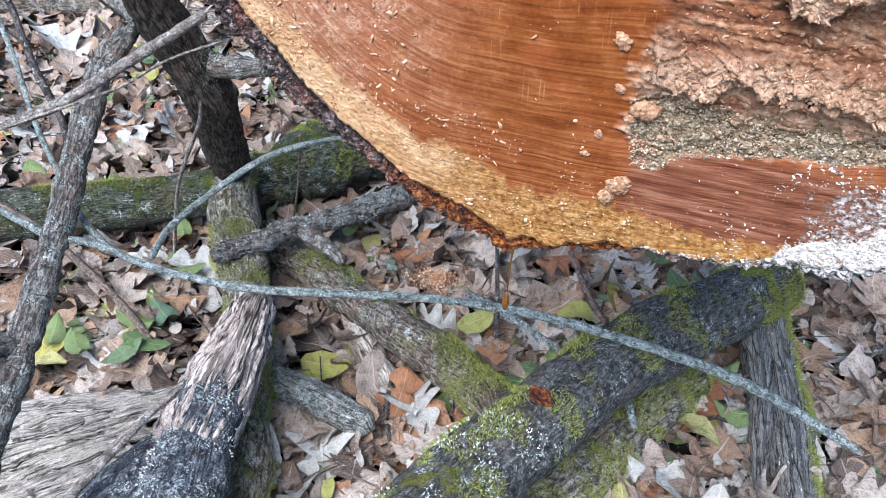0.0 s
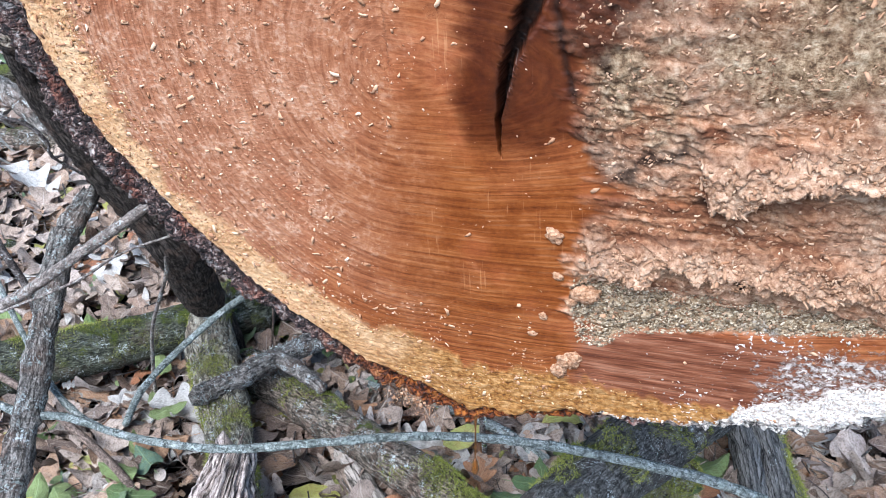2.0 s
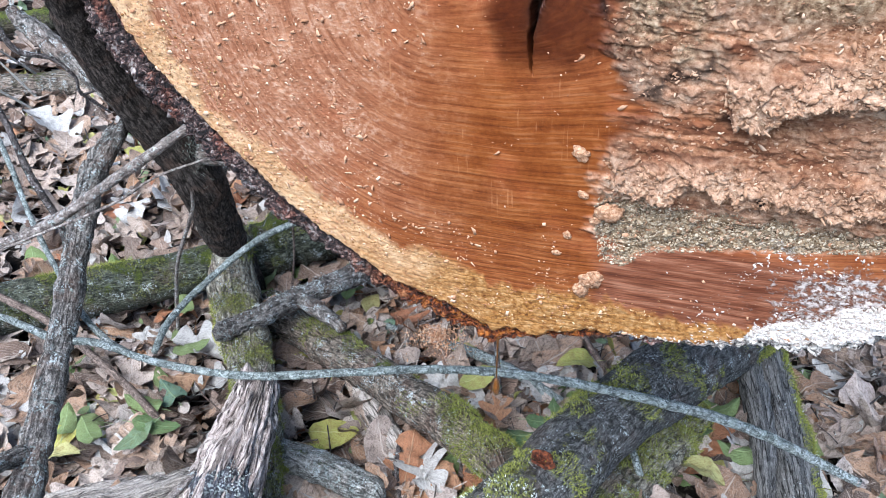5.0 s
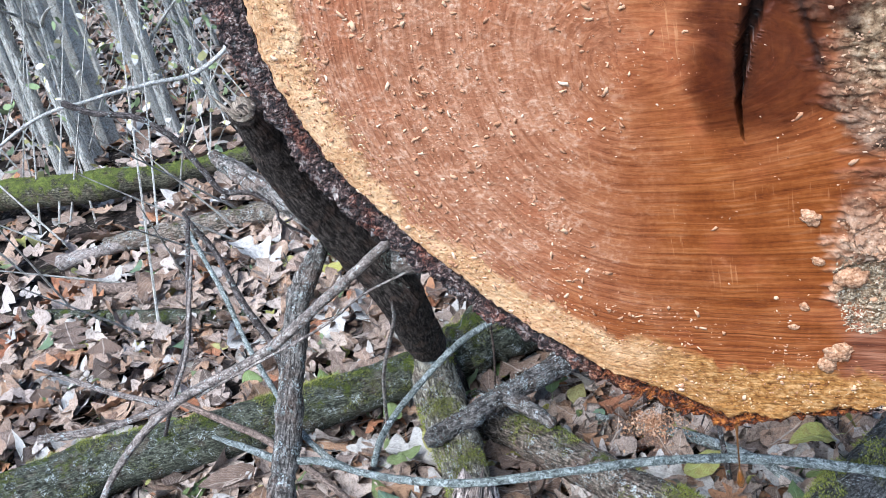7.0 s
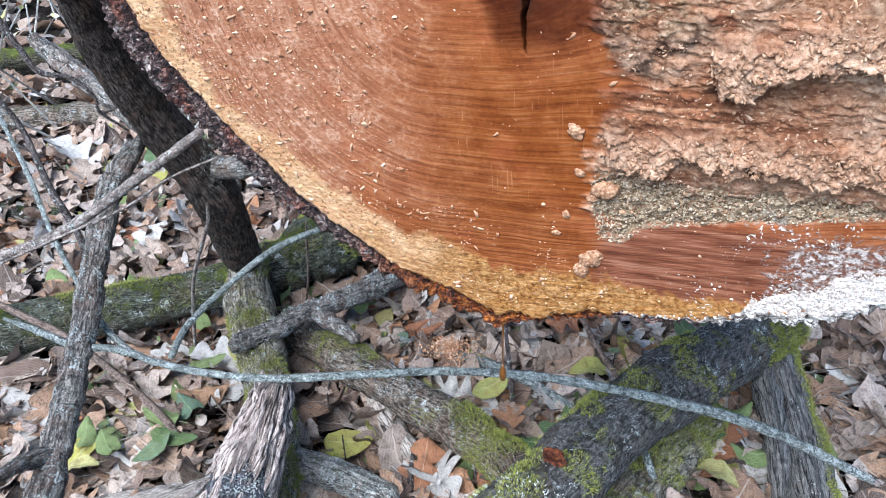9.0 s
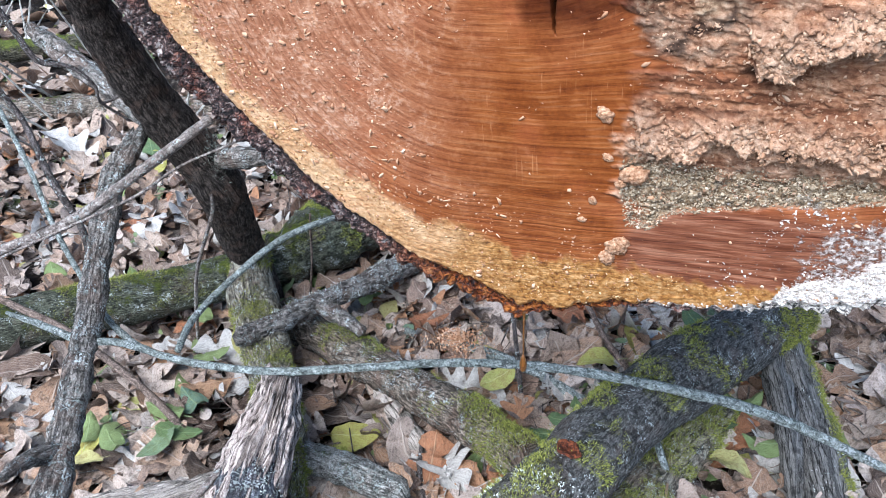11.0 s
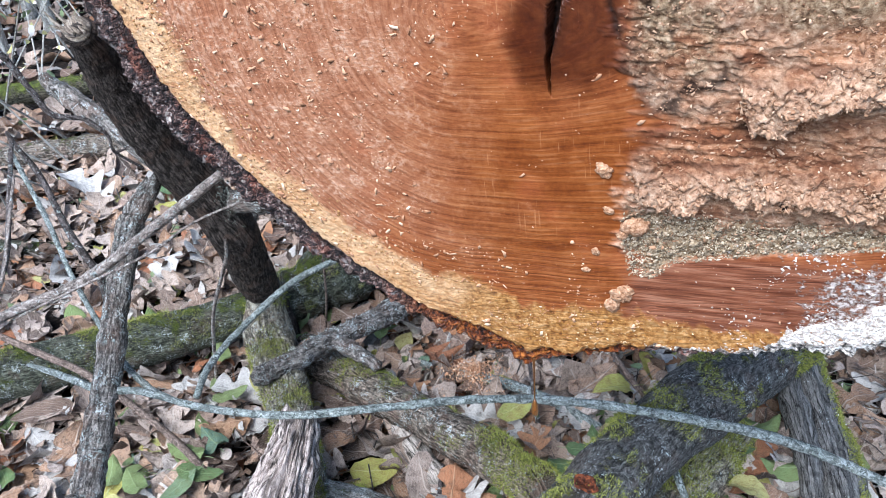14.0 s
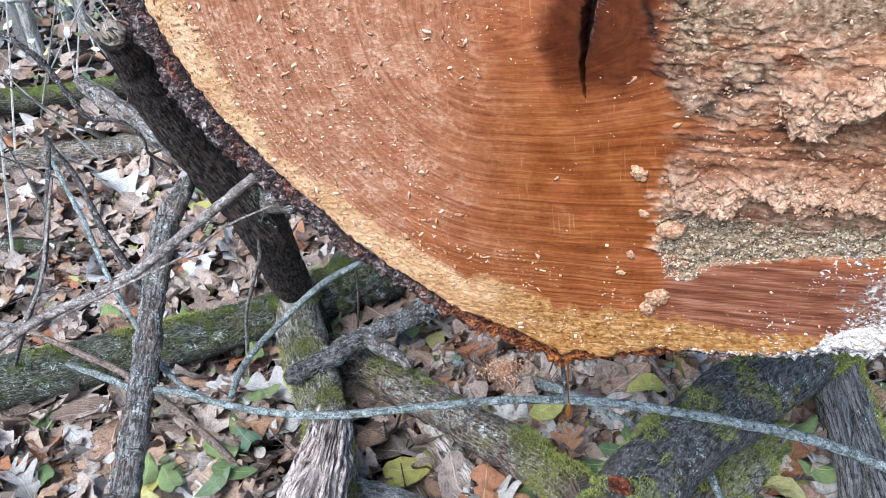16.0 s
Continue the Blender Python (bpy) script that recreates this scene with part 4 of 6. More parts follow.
branch("forked_twig", "grey forked twig with a snapped tip in front of the stem", "twig", M_WHIP,
       [(-1.164, 0.627, 0.603, 0.0049), (-1.121, 0.696, 0.692, 0.0058), (-1.044, 0.781, 0.763, 0.0073), (-0.906, 0.865, 0.813, 0.0079), (-0.784, 0.915, 0.894, 0.0077), (-0.679, 0.957, 0.968, 0.0074)],
       [[(-1.044, 0.781, 0.763, 0.0052), (-1.188, 0.781, 0.776, 0.0046), (-1.333, 0.781, 0.807, 0.0034)],
        [(-1.05, 0.776, 0.766, 0.0050), (-1.142, 0.724, 0.751, 0.0062), (-1.247, 0.678, 0.751, 0.0071)],
        [(-1.045, 0.786, 0.77, 0.0040), (-1.056, 0.854, 0.803, 0.0034), (-1.106, 0.954, 0.858, 0.0032), (-1.139, 1.021, 0.897, 0.0026)],
        [(-1.012, 0.806, 0.764, 0.0021), (-0.885, 0.83, 0.825, 0.0022), (-0.752, 0.85, 0.89, 0.0022), (-0.673, 0.862, 0.942, 0.0017), (-0.564, 0.851, 0.998, 0.0014)]], sides=12, rough=0.08, step=0.01)
branch("arched_twig", "long lichen-grey twig arching over the litter, cut at one end", "twig", M_TWIG,
       [(-1.512, 1.368, 0.741, 0.0052), (-1.359, 1.255, 0.663, 0.0052), (-1.245, 1.163, 0.581, 0.0055), (-1.11, 1.066, 0.529, 0.0056), (-0.994, 0.992, 0.5, 0.0061), (-0.865, 0.947, 0.5, 0.0065), (-0.677, 0.964, 0.494, 0.0071), (-0.532, 1.052, 0.463, 0.0073), (-0.377, 1.145, 0.433, 0.0078), (-0.203, 1.214, 0.401, 0.0084), (0.026, 1.267, 0.352, 0.0095), (0.2, 1.307, 0.292, 0.0099), (0.404, 1.326, 0.199, 0.0085)],
       [[(-1.183, 0.938, 0.539, 0.0034), (-1.098, 0.927, 0.537, 0.0066), (-1.018, 0.927, 0.519, 0.0073), (-0.943, 0.943, 0.515, 0.0066), (-0.865, 0.947, 0.5, 0.0059)]], sides=14, rough=0.12, step=0.010, knots=0.12)
v, f, uv = tube([(0.398, 1.3255, 0.2017, 0.0080), (0.408, 1.3265, 0.197, 0.0070), (0.418, 1.327, 0.1925, 0.0035)], 12, 0.003, 0.15, 0, 9.1)
link_part("snapped_tip", mesh_from("snapped_tip", v, f, [M_SPLINT], uv), [o for o in scene.objects if o.name == "arched_twig"][0], "pale snapped tip")
branch("dark_twig", "dark bent twig with a pale forked end by the stem", "twig", M_DARKTWIG,
       [(-1.55, 1.22, 1.128, 0.0075), (-1.51, 1.248, 1.092, 0.0060), (-1.449, 1.292, 1.062, 0.0062), (-1.407, 1.315, 1.016, 0.0066), (-1.391, 1.329, 0.98, 0.0075), (-1.36, 1.334, 0.915, 0.0068), (-1.335, 1.342, 0.861, 0.0062), (-1.289, 1.38, 0.836, 0.0050), (-1.257, 1.397, 0.79, 0.0040), (-1.258, 1.401, 0.754, 0.0036), (-1.235, 1.45, 0.69, 0.003)],
       [[(-1.264, 1.406, 0.747, 0.0032), (-1.242, 1.421, 0.751, 0.0026), (-1.205, 1.46, 0.77, 0.002)], [(-1.391, 1.329, 0.98, 0.004), (-1.380, 1.325, 0.992, 0.0025)]], sides=12, step=0.010, knots=0.3, rough=0.12)
branch("dark_twig", "thin dark upright twig", "twig", M_DARKTWIG,
       [(-1.33, 1.21, 0.88, 0.004), (-1.312, 1.206, 0.847, 0.0052), (-1.281, 1.207, 0.788, 0.0058), (-1.203, 1.154, 0.699, 0.007), (-1.149, 1.138, 0.601, 0.007), (-1.18, 1.15, 0.476, 0.007), (-1.278, 1.19, 0.29, 0.007), (-1.46, 1.266, 0.0, 0.007)], sides=10, step=0.012)
branch("dark_twig", "thin dark upright twig", "twig", M_DARKTWIG,
       [(-1.286, 1.175, 0.882, 0.0044), (-1.25, 1.093, 0.809, 0.0049), (-1.21, 1.004, 0.734, 0.0054), (-1.181, 0.923, 0.698, 0.0053), (-1.49, 1.1, 0.427, 0.005), (-1.96, 1.36, 0.0, 0.005)], sides=10, step=0.012)
branch("grey_branch", "grey-green lichened branch with a blunt end behind the dead stem", "branch", M_STICK,
       [(-1.70, 1.72, 0.785, 0.016), (-1.675, 1.71, 0.770, 0.0225), (-1.60, 1.69, 0.738, 0.0245), (-1.526, 1.672, 0.706, 0.025), (-1.453, 1.656, 0.672, 0.026), (-1.368, 1.638, 0.626, 0.027), (-1.22, 1.61, 0.575, 0.028), (-1.08, 1.585, 0.48, 0.028)], sides=20, rough=0.16, knots=0.3)
branch("brown_twig", "thin straight brown twig lying over the leaves", "twig", M_BROWN,
       [(-1.789, 1.342, 0.22, 0.0084), (-1.586, 1.308, 0.2, 0.0092), (-1.421, 1.284, 0.17, 0.0094), (-1.157, 1.204, 0.1, 0.009), (-0.917, 1.084, 0.035, 0.0084)], sides=10, rough=0.06)
branch("curved_twig", "grey curved twig resting on the arched twig", "twig", M_TWIG,
       [(-0.70, 1.58, 0.47, 0.0048), (-0.751, 1.501, 0.491, 0.0058), (-0.803, 1.394, 0.509, 0.0066), (-0.842, 1.302, 0.509, 0.0069), (-0.882, 1.158, 0.488, 0.0066), (-0.884, 1.061, 0.484, 0.0064), (-0.857, 0.978, 0.49, 0.0064)], sides=10, rough=0.08, step=0.012)
branch("thin_twig", "thin pale upright twig", "twig", M_WHIP,
       [(-0.93, 1.27, 0.64, 0.003), (-0.969, 1.308, 0.564, 0.0042), (-1.078, 1.368, 0.381, 0.0046), (-1.155, 1.428, 0.219, 0.0047), (-1.235, 1.495, 0.01, 0.0047)], sides=8)
branch("thin_twig", "thin pale upright twig", "twig", M_BROWN,
       [(-0.895, 1.59, 0.42, 0.0025), (-0.913, 1.613, 0.364, 0.003), (-0.958, 1.673, 0.206, 0.0033), (-1.021, 1.733, 0.01, 0.0035)], sides=8)
branch("lying_branch", "dark lichened branch with a snapped end and a short fork", "branch", M_STICK,
       [(-0.975, 1.318, 0.235, 0.021), (-0.966, 1.332, 0.23, 0.0224), (-0.932, 1.415, 0.21, 0.0256), (-0.897, 1.538, 0.18, 0.0281), (-0.834, 1.692, 0.15, 0.0295), (-0.765, 1.917, 0.10, 0.036)],
       [[(-0.887, 1.548, 0.185, 0.0197), (-0.816, 1.516, 0.185, 0.0179), (-0.731, 1.465, 0.19, 0.0146)]], sides=24, rough=0.14, step=0.008)
branch("mossy_limb", "weathered limb with a mossy broken end half sunk in leaves", "branch", M_LIMB,
       [(-1.02, 1.62, 0.06, 0.045), (-0.942, 1.568, 0.075, 0.044), (-0.785, 1.495, 0.09, 0.048), (-0.595, 1.401, 0.105, 0.049), (-0.409, 1.304, 0.13, 0.049), (-0.27, 1.215, 0.145, 0.042)], sides=38, rough=0.14, step=0.009)
branch("grey_stick", "short bare weathered grey stick", "stick", M_GREYWOOD,
       [(-0.76, 1.52, 0.04, 0.018), (-0.723, 1.475, 0.045, 0.0278), (-0.623, 1.373, 0.05, 0.028), (-0.528, 1.284, 0.045, 0.025)], sides=22, rough=0.12, step=0.010)
branch("broken_stick", "short broken stick with flecked grey bark", "stick", M_OLDSTICK,
       [(-0.75, 1.128, 0.12, 0.030), (-0.624, 1.123, 0.10, 0.0334), (-0.505, 1.115, 0.08, 0.0325)], sides=28, rough=0.14, step=0.008)
branch("black_log", "thick black-barked log with moss patches and a rotten orange hollow", "fallen log", M_BLACKMOSS,
       [(0.225, 1.79, 0.202, 0.070), (0.177, 1.715, 0.21, 0.076), (0.037, 1.486, 0.24, 0.0775), (-0.086, 1.251, 0.27, 0.0743), (-0.169, 1.023, 0.30, 0.074), (-0.233, 0.828, 0.33, 0.0741), (-0.30, 0.60, 0.36, 0.0717)], sides=48, rough=0.075, step=0.009, ragged=0.02)
branch("mossy_log", "small log wholly covered in green moss beneath the black log", "fallen log", M_MOSSY,
       [(0.115, 1.56, 0.06, 0.038), (0.096, 1.532, 0.06, 0.044), (0.025, 1.393, 0.06, 0.052), (-0.064, 1.189, 0.06, 0.054), (-0.131, 1.017, 0.06, 0.0546), (-0.2, 0.8, 0.06, 0.055)], sides=38, rough=0.12, step=0.009)
branch("split_post", "split grey weathered piece of wood with moss along one edge", "dead wood", M_POST,
       [(0.222, 1.86, 0.09, 0.036), (0.238, 1.824, 0.09, 0.040), (0.280, 1.638, 0.075, 0.045), (0.314, 1.442, 0.065, 0.045), (0.345, 1.219, 0.06, 0.044), (0.37, 1.0, 0.05, 0.044)],
       [[(0.185, 1.87, 0.115, 0.022), (0.190, 1.824, 0.112, 0.027), (0.222, 1.638, 0.097, 0.030), (0.246, 1.50, 0.088, 0.029), (0.258, 1.40, 0.07, 0.022), (0.268, 1.30, 0.05, 0.012)]], sides=40, rough=0.16, step=0.009)
SMALL = [
    ("dark", [(-0.383, 1.537, 0.30, 0.004), (-0.361, 1.525, 0.12, 0.006), (-0.35, 1.52, -0.01, 0.006)]),
    ("brown", [(-0.26, 1.829, 0.12, 0.0073), (-0.186, 1.728, 0.08, 0.0078), (-0.12, 1.66, 0.05, 0.0077)]),
    ("twig", [(-0.70, 1.66, 0.05, 0.010), (-0.621, 1.645, 0.05, 0.0116), (-0.459, 1.618, 0.06, 0.014), (-0.314, 1.579, 0.05, 0.0137), (-0.201, 1.526, 0.04, 0.0161)]),
    ("twig", [(-0.02, 1.318, 0.16, 0.0071), (0.014, 1.296, 0.08, 0.0079), (0.031, 1.237, 0.02, 0.0079)]),
    ("dark", [(-0.01, 1.392, 0.05, 0.0102), (0.067, 1.341, 0.04, 0.0106), (0.163, 1.248, 0.03, 0.0098)]),
    ("dark", [(0.443, 2.176, 0.04, 0.0153), (0.482, 1.939, 0.04, 0.0142), (0.542, 1.79, 0.04, 0.0136)]),
    ("dark", [(-0.527, 1.313, 0.06, 0.0057), (-0.5, 1.205, 0.05, 0.0055), (-0.442, 1.097, 0.03, 0.0053)]),
    ("dark", [(-0.414, 1.372, 0.07, 0.0064), (-0.429, 1.291, 0.05, 0.0075), (-0.415, 1.158, 0.03, 0.0066)]),
    ("brown", [(-0.601, 0.931, 0.03, 0.0035), (-0.545, 1.014, 0.04, 0.0041), (-0.488, 1.077, 0.04, 0.0042)]),
    ("whip", [(0.238, 1.558, 0.04, 0.0048), (0.349, 1.524, 0.04, 0.0048)]),
    ("brown", [(-2.96, 2.075, 0.05, 0.025), (-2.63, 2.123, 0.05, 0.0212), (-2.3, 2.2, 0.04, 0.016)]),
    ("whip", [(-3.344, 2.242, 0.06, 0.0357), (-3.165, 2.378, 0.06, 0.0298), (-2.941, 2.543, 0.06, 0.024)]),
]
KINDS = {"dark": (M_DARKTWIG, "thin dark fallen twig on the leaves"), "brown": (M_BROWN, "thin brown fallen twig on the leaves"), "twig": (M_TWIG, "grey lichened fallen twig on the leaves"), "whip": (M_WHIP, "smooth grey fallen twig on the leaves")}
for kind, pts in SMALL:
    branch("fallen_twig", KINDS[kind][1], "twig", KINDS[kind][0], pts, sides=9, rough=0.10, step=0.015, group="twigs on the litter")

# ---- background woodland ----
branch("mossy_log", "distant fallen log under bright green moss", "fallen log", M_BRIGHTMOSS,
       [(-5.4, 2.3, 0.14, 0.0682), (-4.638, 2.616, 0.14, 0.0682), (-4.096, 2.75, 0.16, 0.0806), (-3.681, 2.828, 0.15, 0.0769), (-3.373, 3.059, 0.10, 0.0558), (-2.9, 3.4, 0.08, 0.0434)], sides=20, rough=0.15, step=0.04)
branch("rotten_log", "dark rotten log in the leaves behind the stem", "fallen log", M_LIMB,
       [(-3.2, 2.4, 0.06, 0.0385), (-2.856, 2.534, 0.07, 0.0458), (-2.579, 2.672, 0.07, 0.0535), (-2.269, 2.754, 0.07, 0.0431), (-1.7, 2.9, 0.06, 0.0420)], sides=16, rough=0.15, step=0.03)
branch("pale_branch", "pale bare fallen branch propped among saplings", "branch", M_BLEACHED,
       [(-4.1, 2.2, 0.30, 0.0066), (-3.7, 2.633, 0.567, 0.0082), (-3.508, 2.891, 0.584, 0.0098), (-3.403, 3.157, 0.552, 0.0118), (-3.272, 3.428, 0.522, 0.0120), (-3.074, 3.643, 0.675, 0.0120), (-2.9, 3.8, 0.9, 0.0110)], sides=10, step=0.03)
branch("green_stick", "long green-tinged stick lying on leaves", "stick", M_MOSSLOG,
       [(-3.13, 1.868, 0.04, 0.034), (-2.564, 1.926, 0.04, 0.0293), (-2.076, 1.994, 0.04, 0.0227)], sides=12, step=0.03)
branch("grey_limb", "thick pale grey fallen limb", "branch", M_STICK,
       [(-2.5, 0.80, 0.06, 0.056), (-2.06, 0.944, 0.06, 0.054), (-1.934, 1.019, 0.06, 0.0528), (-1.721, 1.009, 0.05, 0.046)], sides=16, rough=0.12)


def sapling(x, y, radius, height, lean, seed):
    r = random.Random(seed)
    root = thing("sapling", "slim grey bare sapling trunk standing in the leaves", "tree", "saplings")
    base = [(x, y, -0.05, radius * 1.35), (x, y, 0.12, radius * 1.05)]
    top = base + [(x + lean[0] * h + r.uniform(-.05, .05), y + lean[1] * h + r.uniform(-.05, .05), h, radius * (1 - 0.75 * h / height)) for h in np.linspace(0.8, height, 6)]
    v, f, uv = tube(top, 12, 0.12, 0.08, 0.1, seed * 1.7)
    link_part("trunk", mesh_from("trunk", v, f, [M_TREE], uv), root)
    for k in range(7):
        h = r.uniform(0.5, height * 0.85)
        a, ln = r.uniform(0, 6.28), r.uniform(0.4, 1.1)
        p = np.array([x + lean[0] * h, y + lean[1] * h, h])
        d = np.array([math.cos(a), math.sin(a), r.uniform(0.3, 0.9)])
        pts = [(*(p + d * ln * s + np.array([0, 0, -0.1 * s * s])), radius * 0.28 * (1 - 0.8 * s)) for s in (0, 0.35, 0.7, 1.0)]
        v, f, uv = tube(pts, 6, 0.1, 0.1, 0.1, seed + k)
        link_part("limb", mesh_from("limb", v, f, [M_TREE], uv), root)


for k, (x, y, rad, ht) in enumerate([(-4.57, 3.37, 0.055, 6.0), (-4.46, 3.53, 0.075, 7.0), (-4.40, 3.42, 0.045, 5.5), (-5.63, 4.09, 0.07, 6.5), (-4.0, 3.8, 0.055, 6.0), (-5.41, 5.0, 0.09, 8.0), (-4.49, 4.6, 0.06, 6.5), (-4.14, 4.37, 0.05, 6.0), (-6.4, 4.2, 0.08, 7.0)]):
    sapling(x, y, 0.72 * rad, ht, (0.03 * math.sin(k * 2.1), 0.03 * math.cos(k * 1.3)), 11 + k)


def far_woods():
    """Many thin bare trunks and twigs, and green-yellow undergrowth, out to where the wood closes."""
    r = np.random.default_rng(5)
    verts, faces, index = [], [], []

    def stick(a, b, ra, rb, mat):
        a, b = np.array(a), np.array(b)
        d = (b - a) / np.linalg.norm(b - a)
        u = np.cross(d, [0.3, 0.9, 0.2])
        u /= np.linalg.norm(u)
        w = np.cross(d, u)
        k = len(verts)
        for p, rad in ((a, ra), (b, rb)):
            for i in range(5):
                t = 2 * math.pi * i / 5
                verts.append(p + rad * (math.cos(t) * u + math.sin(t) * w))
        for i in range(5):
            faces.append((k + i, k + (i + 1) % 5, k + 5 + (i + 1) % 5, k + 5 + i))
            index.append(mat)
    for _ in range(420):
        dist, a = r.uniform(5.5, 34), r.uniform(radians(85), radians(178))
        x, y = dist * math.cos(a), dist * math.sin(a)
        z = ground_height(x, y) - 0.1
        h, rad = r.uniform(4, 11), r.uniform(0.015, 0.10) * (0.7 + dist / 40)
        lx, ly = r.normal(0, 0.06, 2)
        mid = (x + lx * h / 2 + r.normal(0, .1), y + ly * h / 2, z + h / 2)
        stick((x, y, z), mid, rad, rad * 0.75, 0)
        stick(mid, (x + lx * h, y + ly * h, z + h), rad * 0.75, rad * 0.3, 0)
        for _ in range(5):
            s = r.uniform(0.08, 0.8)
            p = np.array((x + lx * h * s, y + ly * h * s, z + h * s))
            d = np.array([*r.normal(0, 1, 2), r.uniform(0.2, 1.0)])
            stick(p, p + d / np.linalg.norm(d) * r.uniform(0.5, 1.8), rad * 0.3, rad * 0.08, 0)
    for _ in range(500):
        dist, a = r.uniform(3.0, 16), r.uniform(radians(110), radians(165))
        x, y = dist * math.cos(a), dist * math.sin(a)
        p = np.array((x, y, ground_height(x, y)))
        d = np.array([*r.normal(0, 0.7, 2), 1.0])
        stick(p, p + d / np.linalg.norm(d) * r.uniform(0.3, 1.6), 0.006, 0.002, 0)
    for _ in range(8500):
        dist, a = r.uniform(4.2, 22), r.uniform(radians(95), radians(172))
        clump = 0.5 + 0.5 * noise.noise(Vector((dist * math.cos(a) * 0.6, dist * math.sin(a) * 0.6, 2)))
        if clump < 0.42:
            continue
        p = np.array((dist * math.cos(a), dist * math.sin(a), r.uniform(0.05, 0.3 + 0.10 * dist)))
        u, w = r.normal(0, 1, 3), r.normal(0, 1, 3)
        u, s = u / np.linalg.norm(u), r.uniform(0.014, 0.034) * (1 + dist / 14)
        w = np.cross(u, w)
        w /= np.linalg.norm(w)
        k, nrm = len(verts), np.cross(u, w)
        for along_leaf, half, rise in ((-1.0, 0.0, 0.0), (-0.5, 0.36, 0.12), (0.1, 0.44, 0.16), (0.65, 0.26, 0.10), (1.05, 0.0, -0.08)):
            mid = p + u * s * along_leaf + nrm * s * (rise - 0.10)
            verts.extend([mid - w * s * half, mid + w * s * half])
        for q in range(4):
            faces.append((k + 2 * q, k + 2 * q + 1, k + 2 * q + 3, k + 2 * q + 2))
            index.append(1 if clump > 0.56 else (2 if r.random() < 0.4 else 3))
    ob = new("far_woods", mesh_from("far_woods", verts, faces, [M_TREE, M_GREEN, M_YELLOW, M_PALE], None, False, index))
    tagged(ob, "bare grey saplings and green undergrowth filling the wood beyond", "woods", kind="stuff")


far_woods()

# ---- leaves ----
def leaf_mesh(name, kind, mat, seed, detail=27):
    """One curled leaf, 1 long: lobed oak or plain oval, with a short stalk."""
    r = random.Random(seed)
    lobes, width = r.choice([3, 4]), r.uniform(0.24, 0.33) if kind == "oak" else r.uniform(0.24, 0.33)
    curl, fold, twist = r.uniform(-1.5, 1.5), r.uniform(-0.9, 1.1), r.uniform(-0.9, 0.9)
    verts, uv = [], []
    for i in range(detail + 1):
        s = i / detail
        env = math.sin(math.pi * min(1.0, s ** 0.85)) ** 0.7
        for side in (-1, -0.5, 0, 0.5, 1):
            if kind == "oak":
                ph = s * lobes * 2 * math.pi + (0.5 if side > 0 else 0.0)
                cut = 0.5 + 0.5 * math.cos(ph + math.pi)
                cut = cut ** 0.7
                w = 1.15 * width * env ** 0.8 * (0.30 + 0.84 * cut)
            else:
                w = width * env * (1 + 0.03 * math.sin(s * 40 + side))
            x, y = side * w, s - 0.02 + (0.07 * abs(side) ** 2 * (cut if kind == "oak" else 0.0))
            z = fold * abs(x) * 0.7 + curl * 0.22 * (s - 0.5) ** 2 * 4 + twist * x * (s - 0.5)
            z += 0.10 * noise.noise(Vector((x * 4 + seed, y * 4, seed))) + 0.045 * noise.noise(Vector((x * 11, y * 11, seed)))
            verts.append((x, y - 0.5, z))
            uv.append((side, s))
    faces = [(i * 5 + k, i * 5 + k + 1, i * 5 + k + 6, i * 5 + k + 5) for i in range(detail) for k in range(4)]
    b = len(verts)
    verts += [(-0.008, -0.72, 0.03), (0.008, -0.72, 0.03), (0.010, -0.48, 0.0), (-0.010, -0.48, 0.0)]
    uv += [(0, 0)] * 4
    faces.append((b, b + 1, b + 2, b + 3))
    return mesh_from(name, verts, faces, [mat], uv)


MESHES = {
    "oak": [leaf_mesh("oak_leaf", "oak", M_OAK, 100 + k) for k in range(9)],
    "pale": [leaf_mesh("pale_leaf", "oak" if k % 2 else "oval", M_PALE, 200 + k) for k in range(6)],
    "brown": [leaf_mesh("brown_leaf", "oval", M_OAK, 300 + k) for k in range(5)],
    "green": [leaf_mesh("green_leaf", "oval", M_GREEN, 400 + k, 12) for k in range(4)],
    "yellow": [leaf_mesh("yellow_leaf", "oval", M_YELLOW, 500 + k, 12) for k in range(3)],
    "rust": [leaf_mesh("rust_leaf", "oak", M_RUST, 600 + k) for k in range(3)],
}


def put_leaf(kind, x, y, z, size, yaw, tilt=0.0, roll=0.0, flat=1.0):
    me = MESHES[kind][int(rng.integers(len(MESHES[kind])))]
    ob = new(me.name, me)
    ob.parent = ground
    ob.matrix_basis = pose(x, y, z, tilt, roll, yaw) @ Matrix.Diagonal((size, size, size * flat, 1))
    return ob


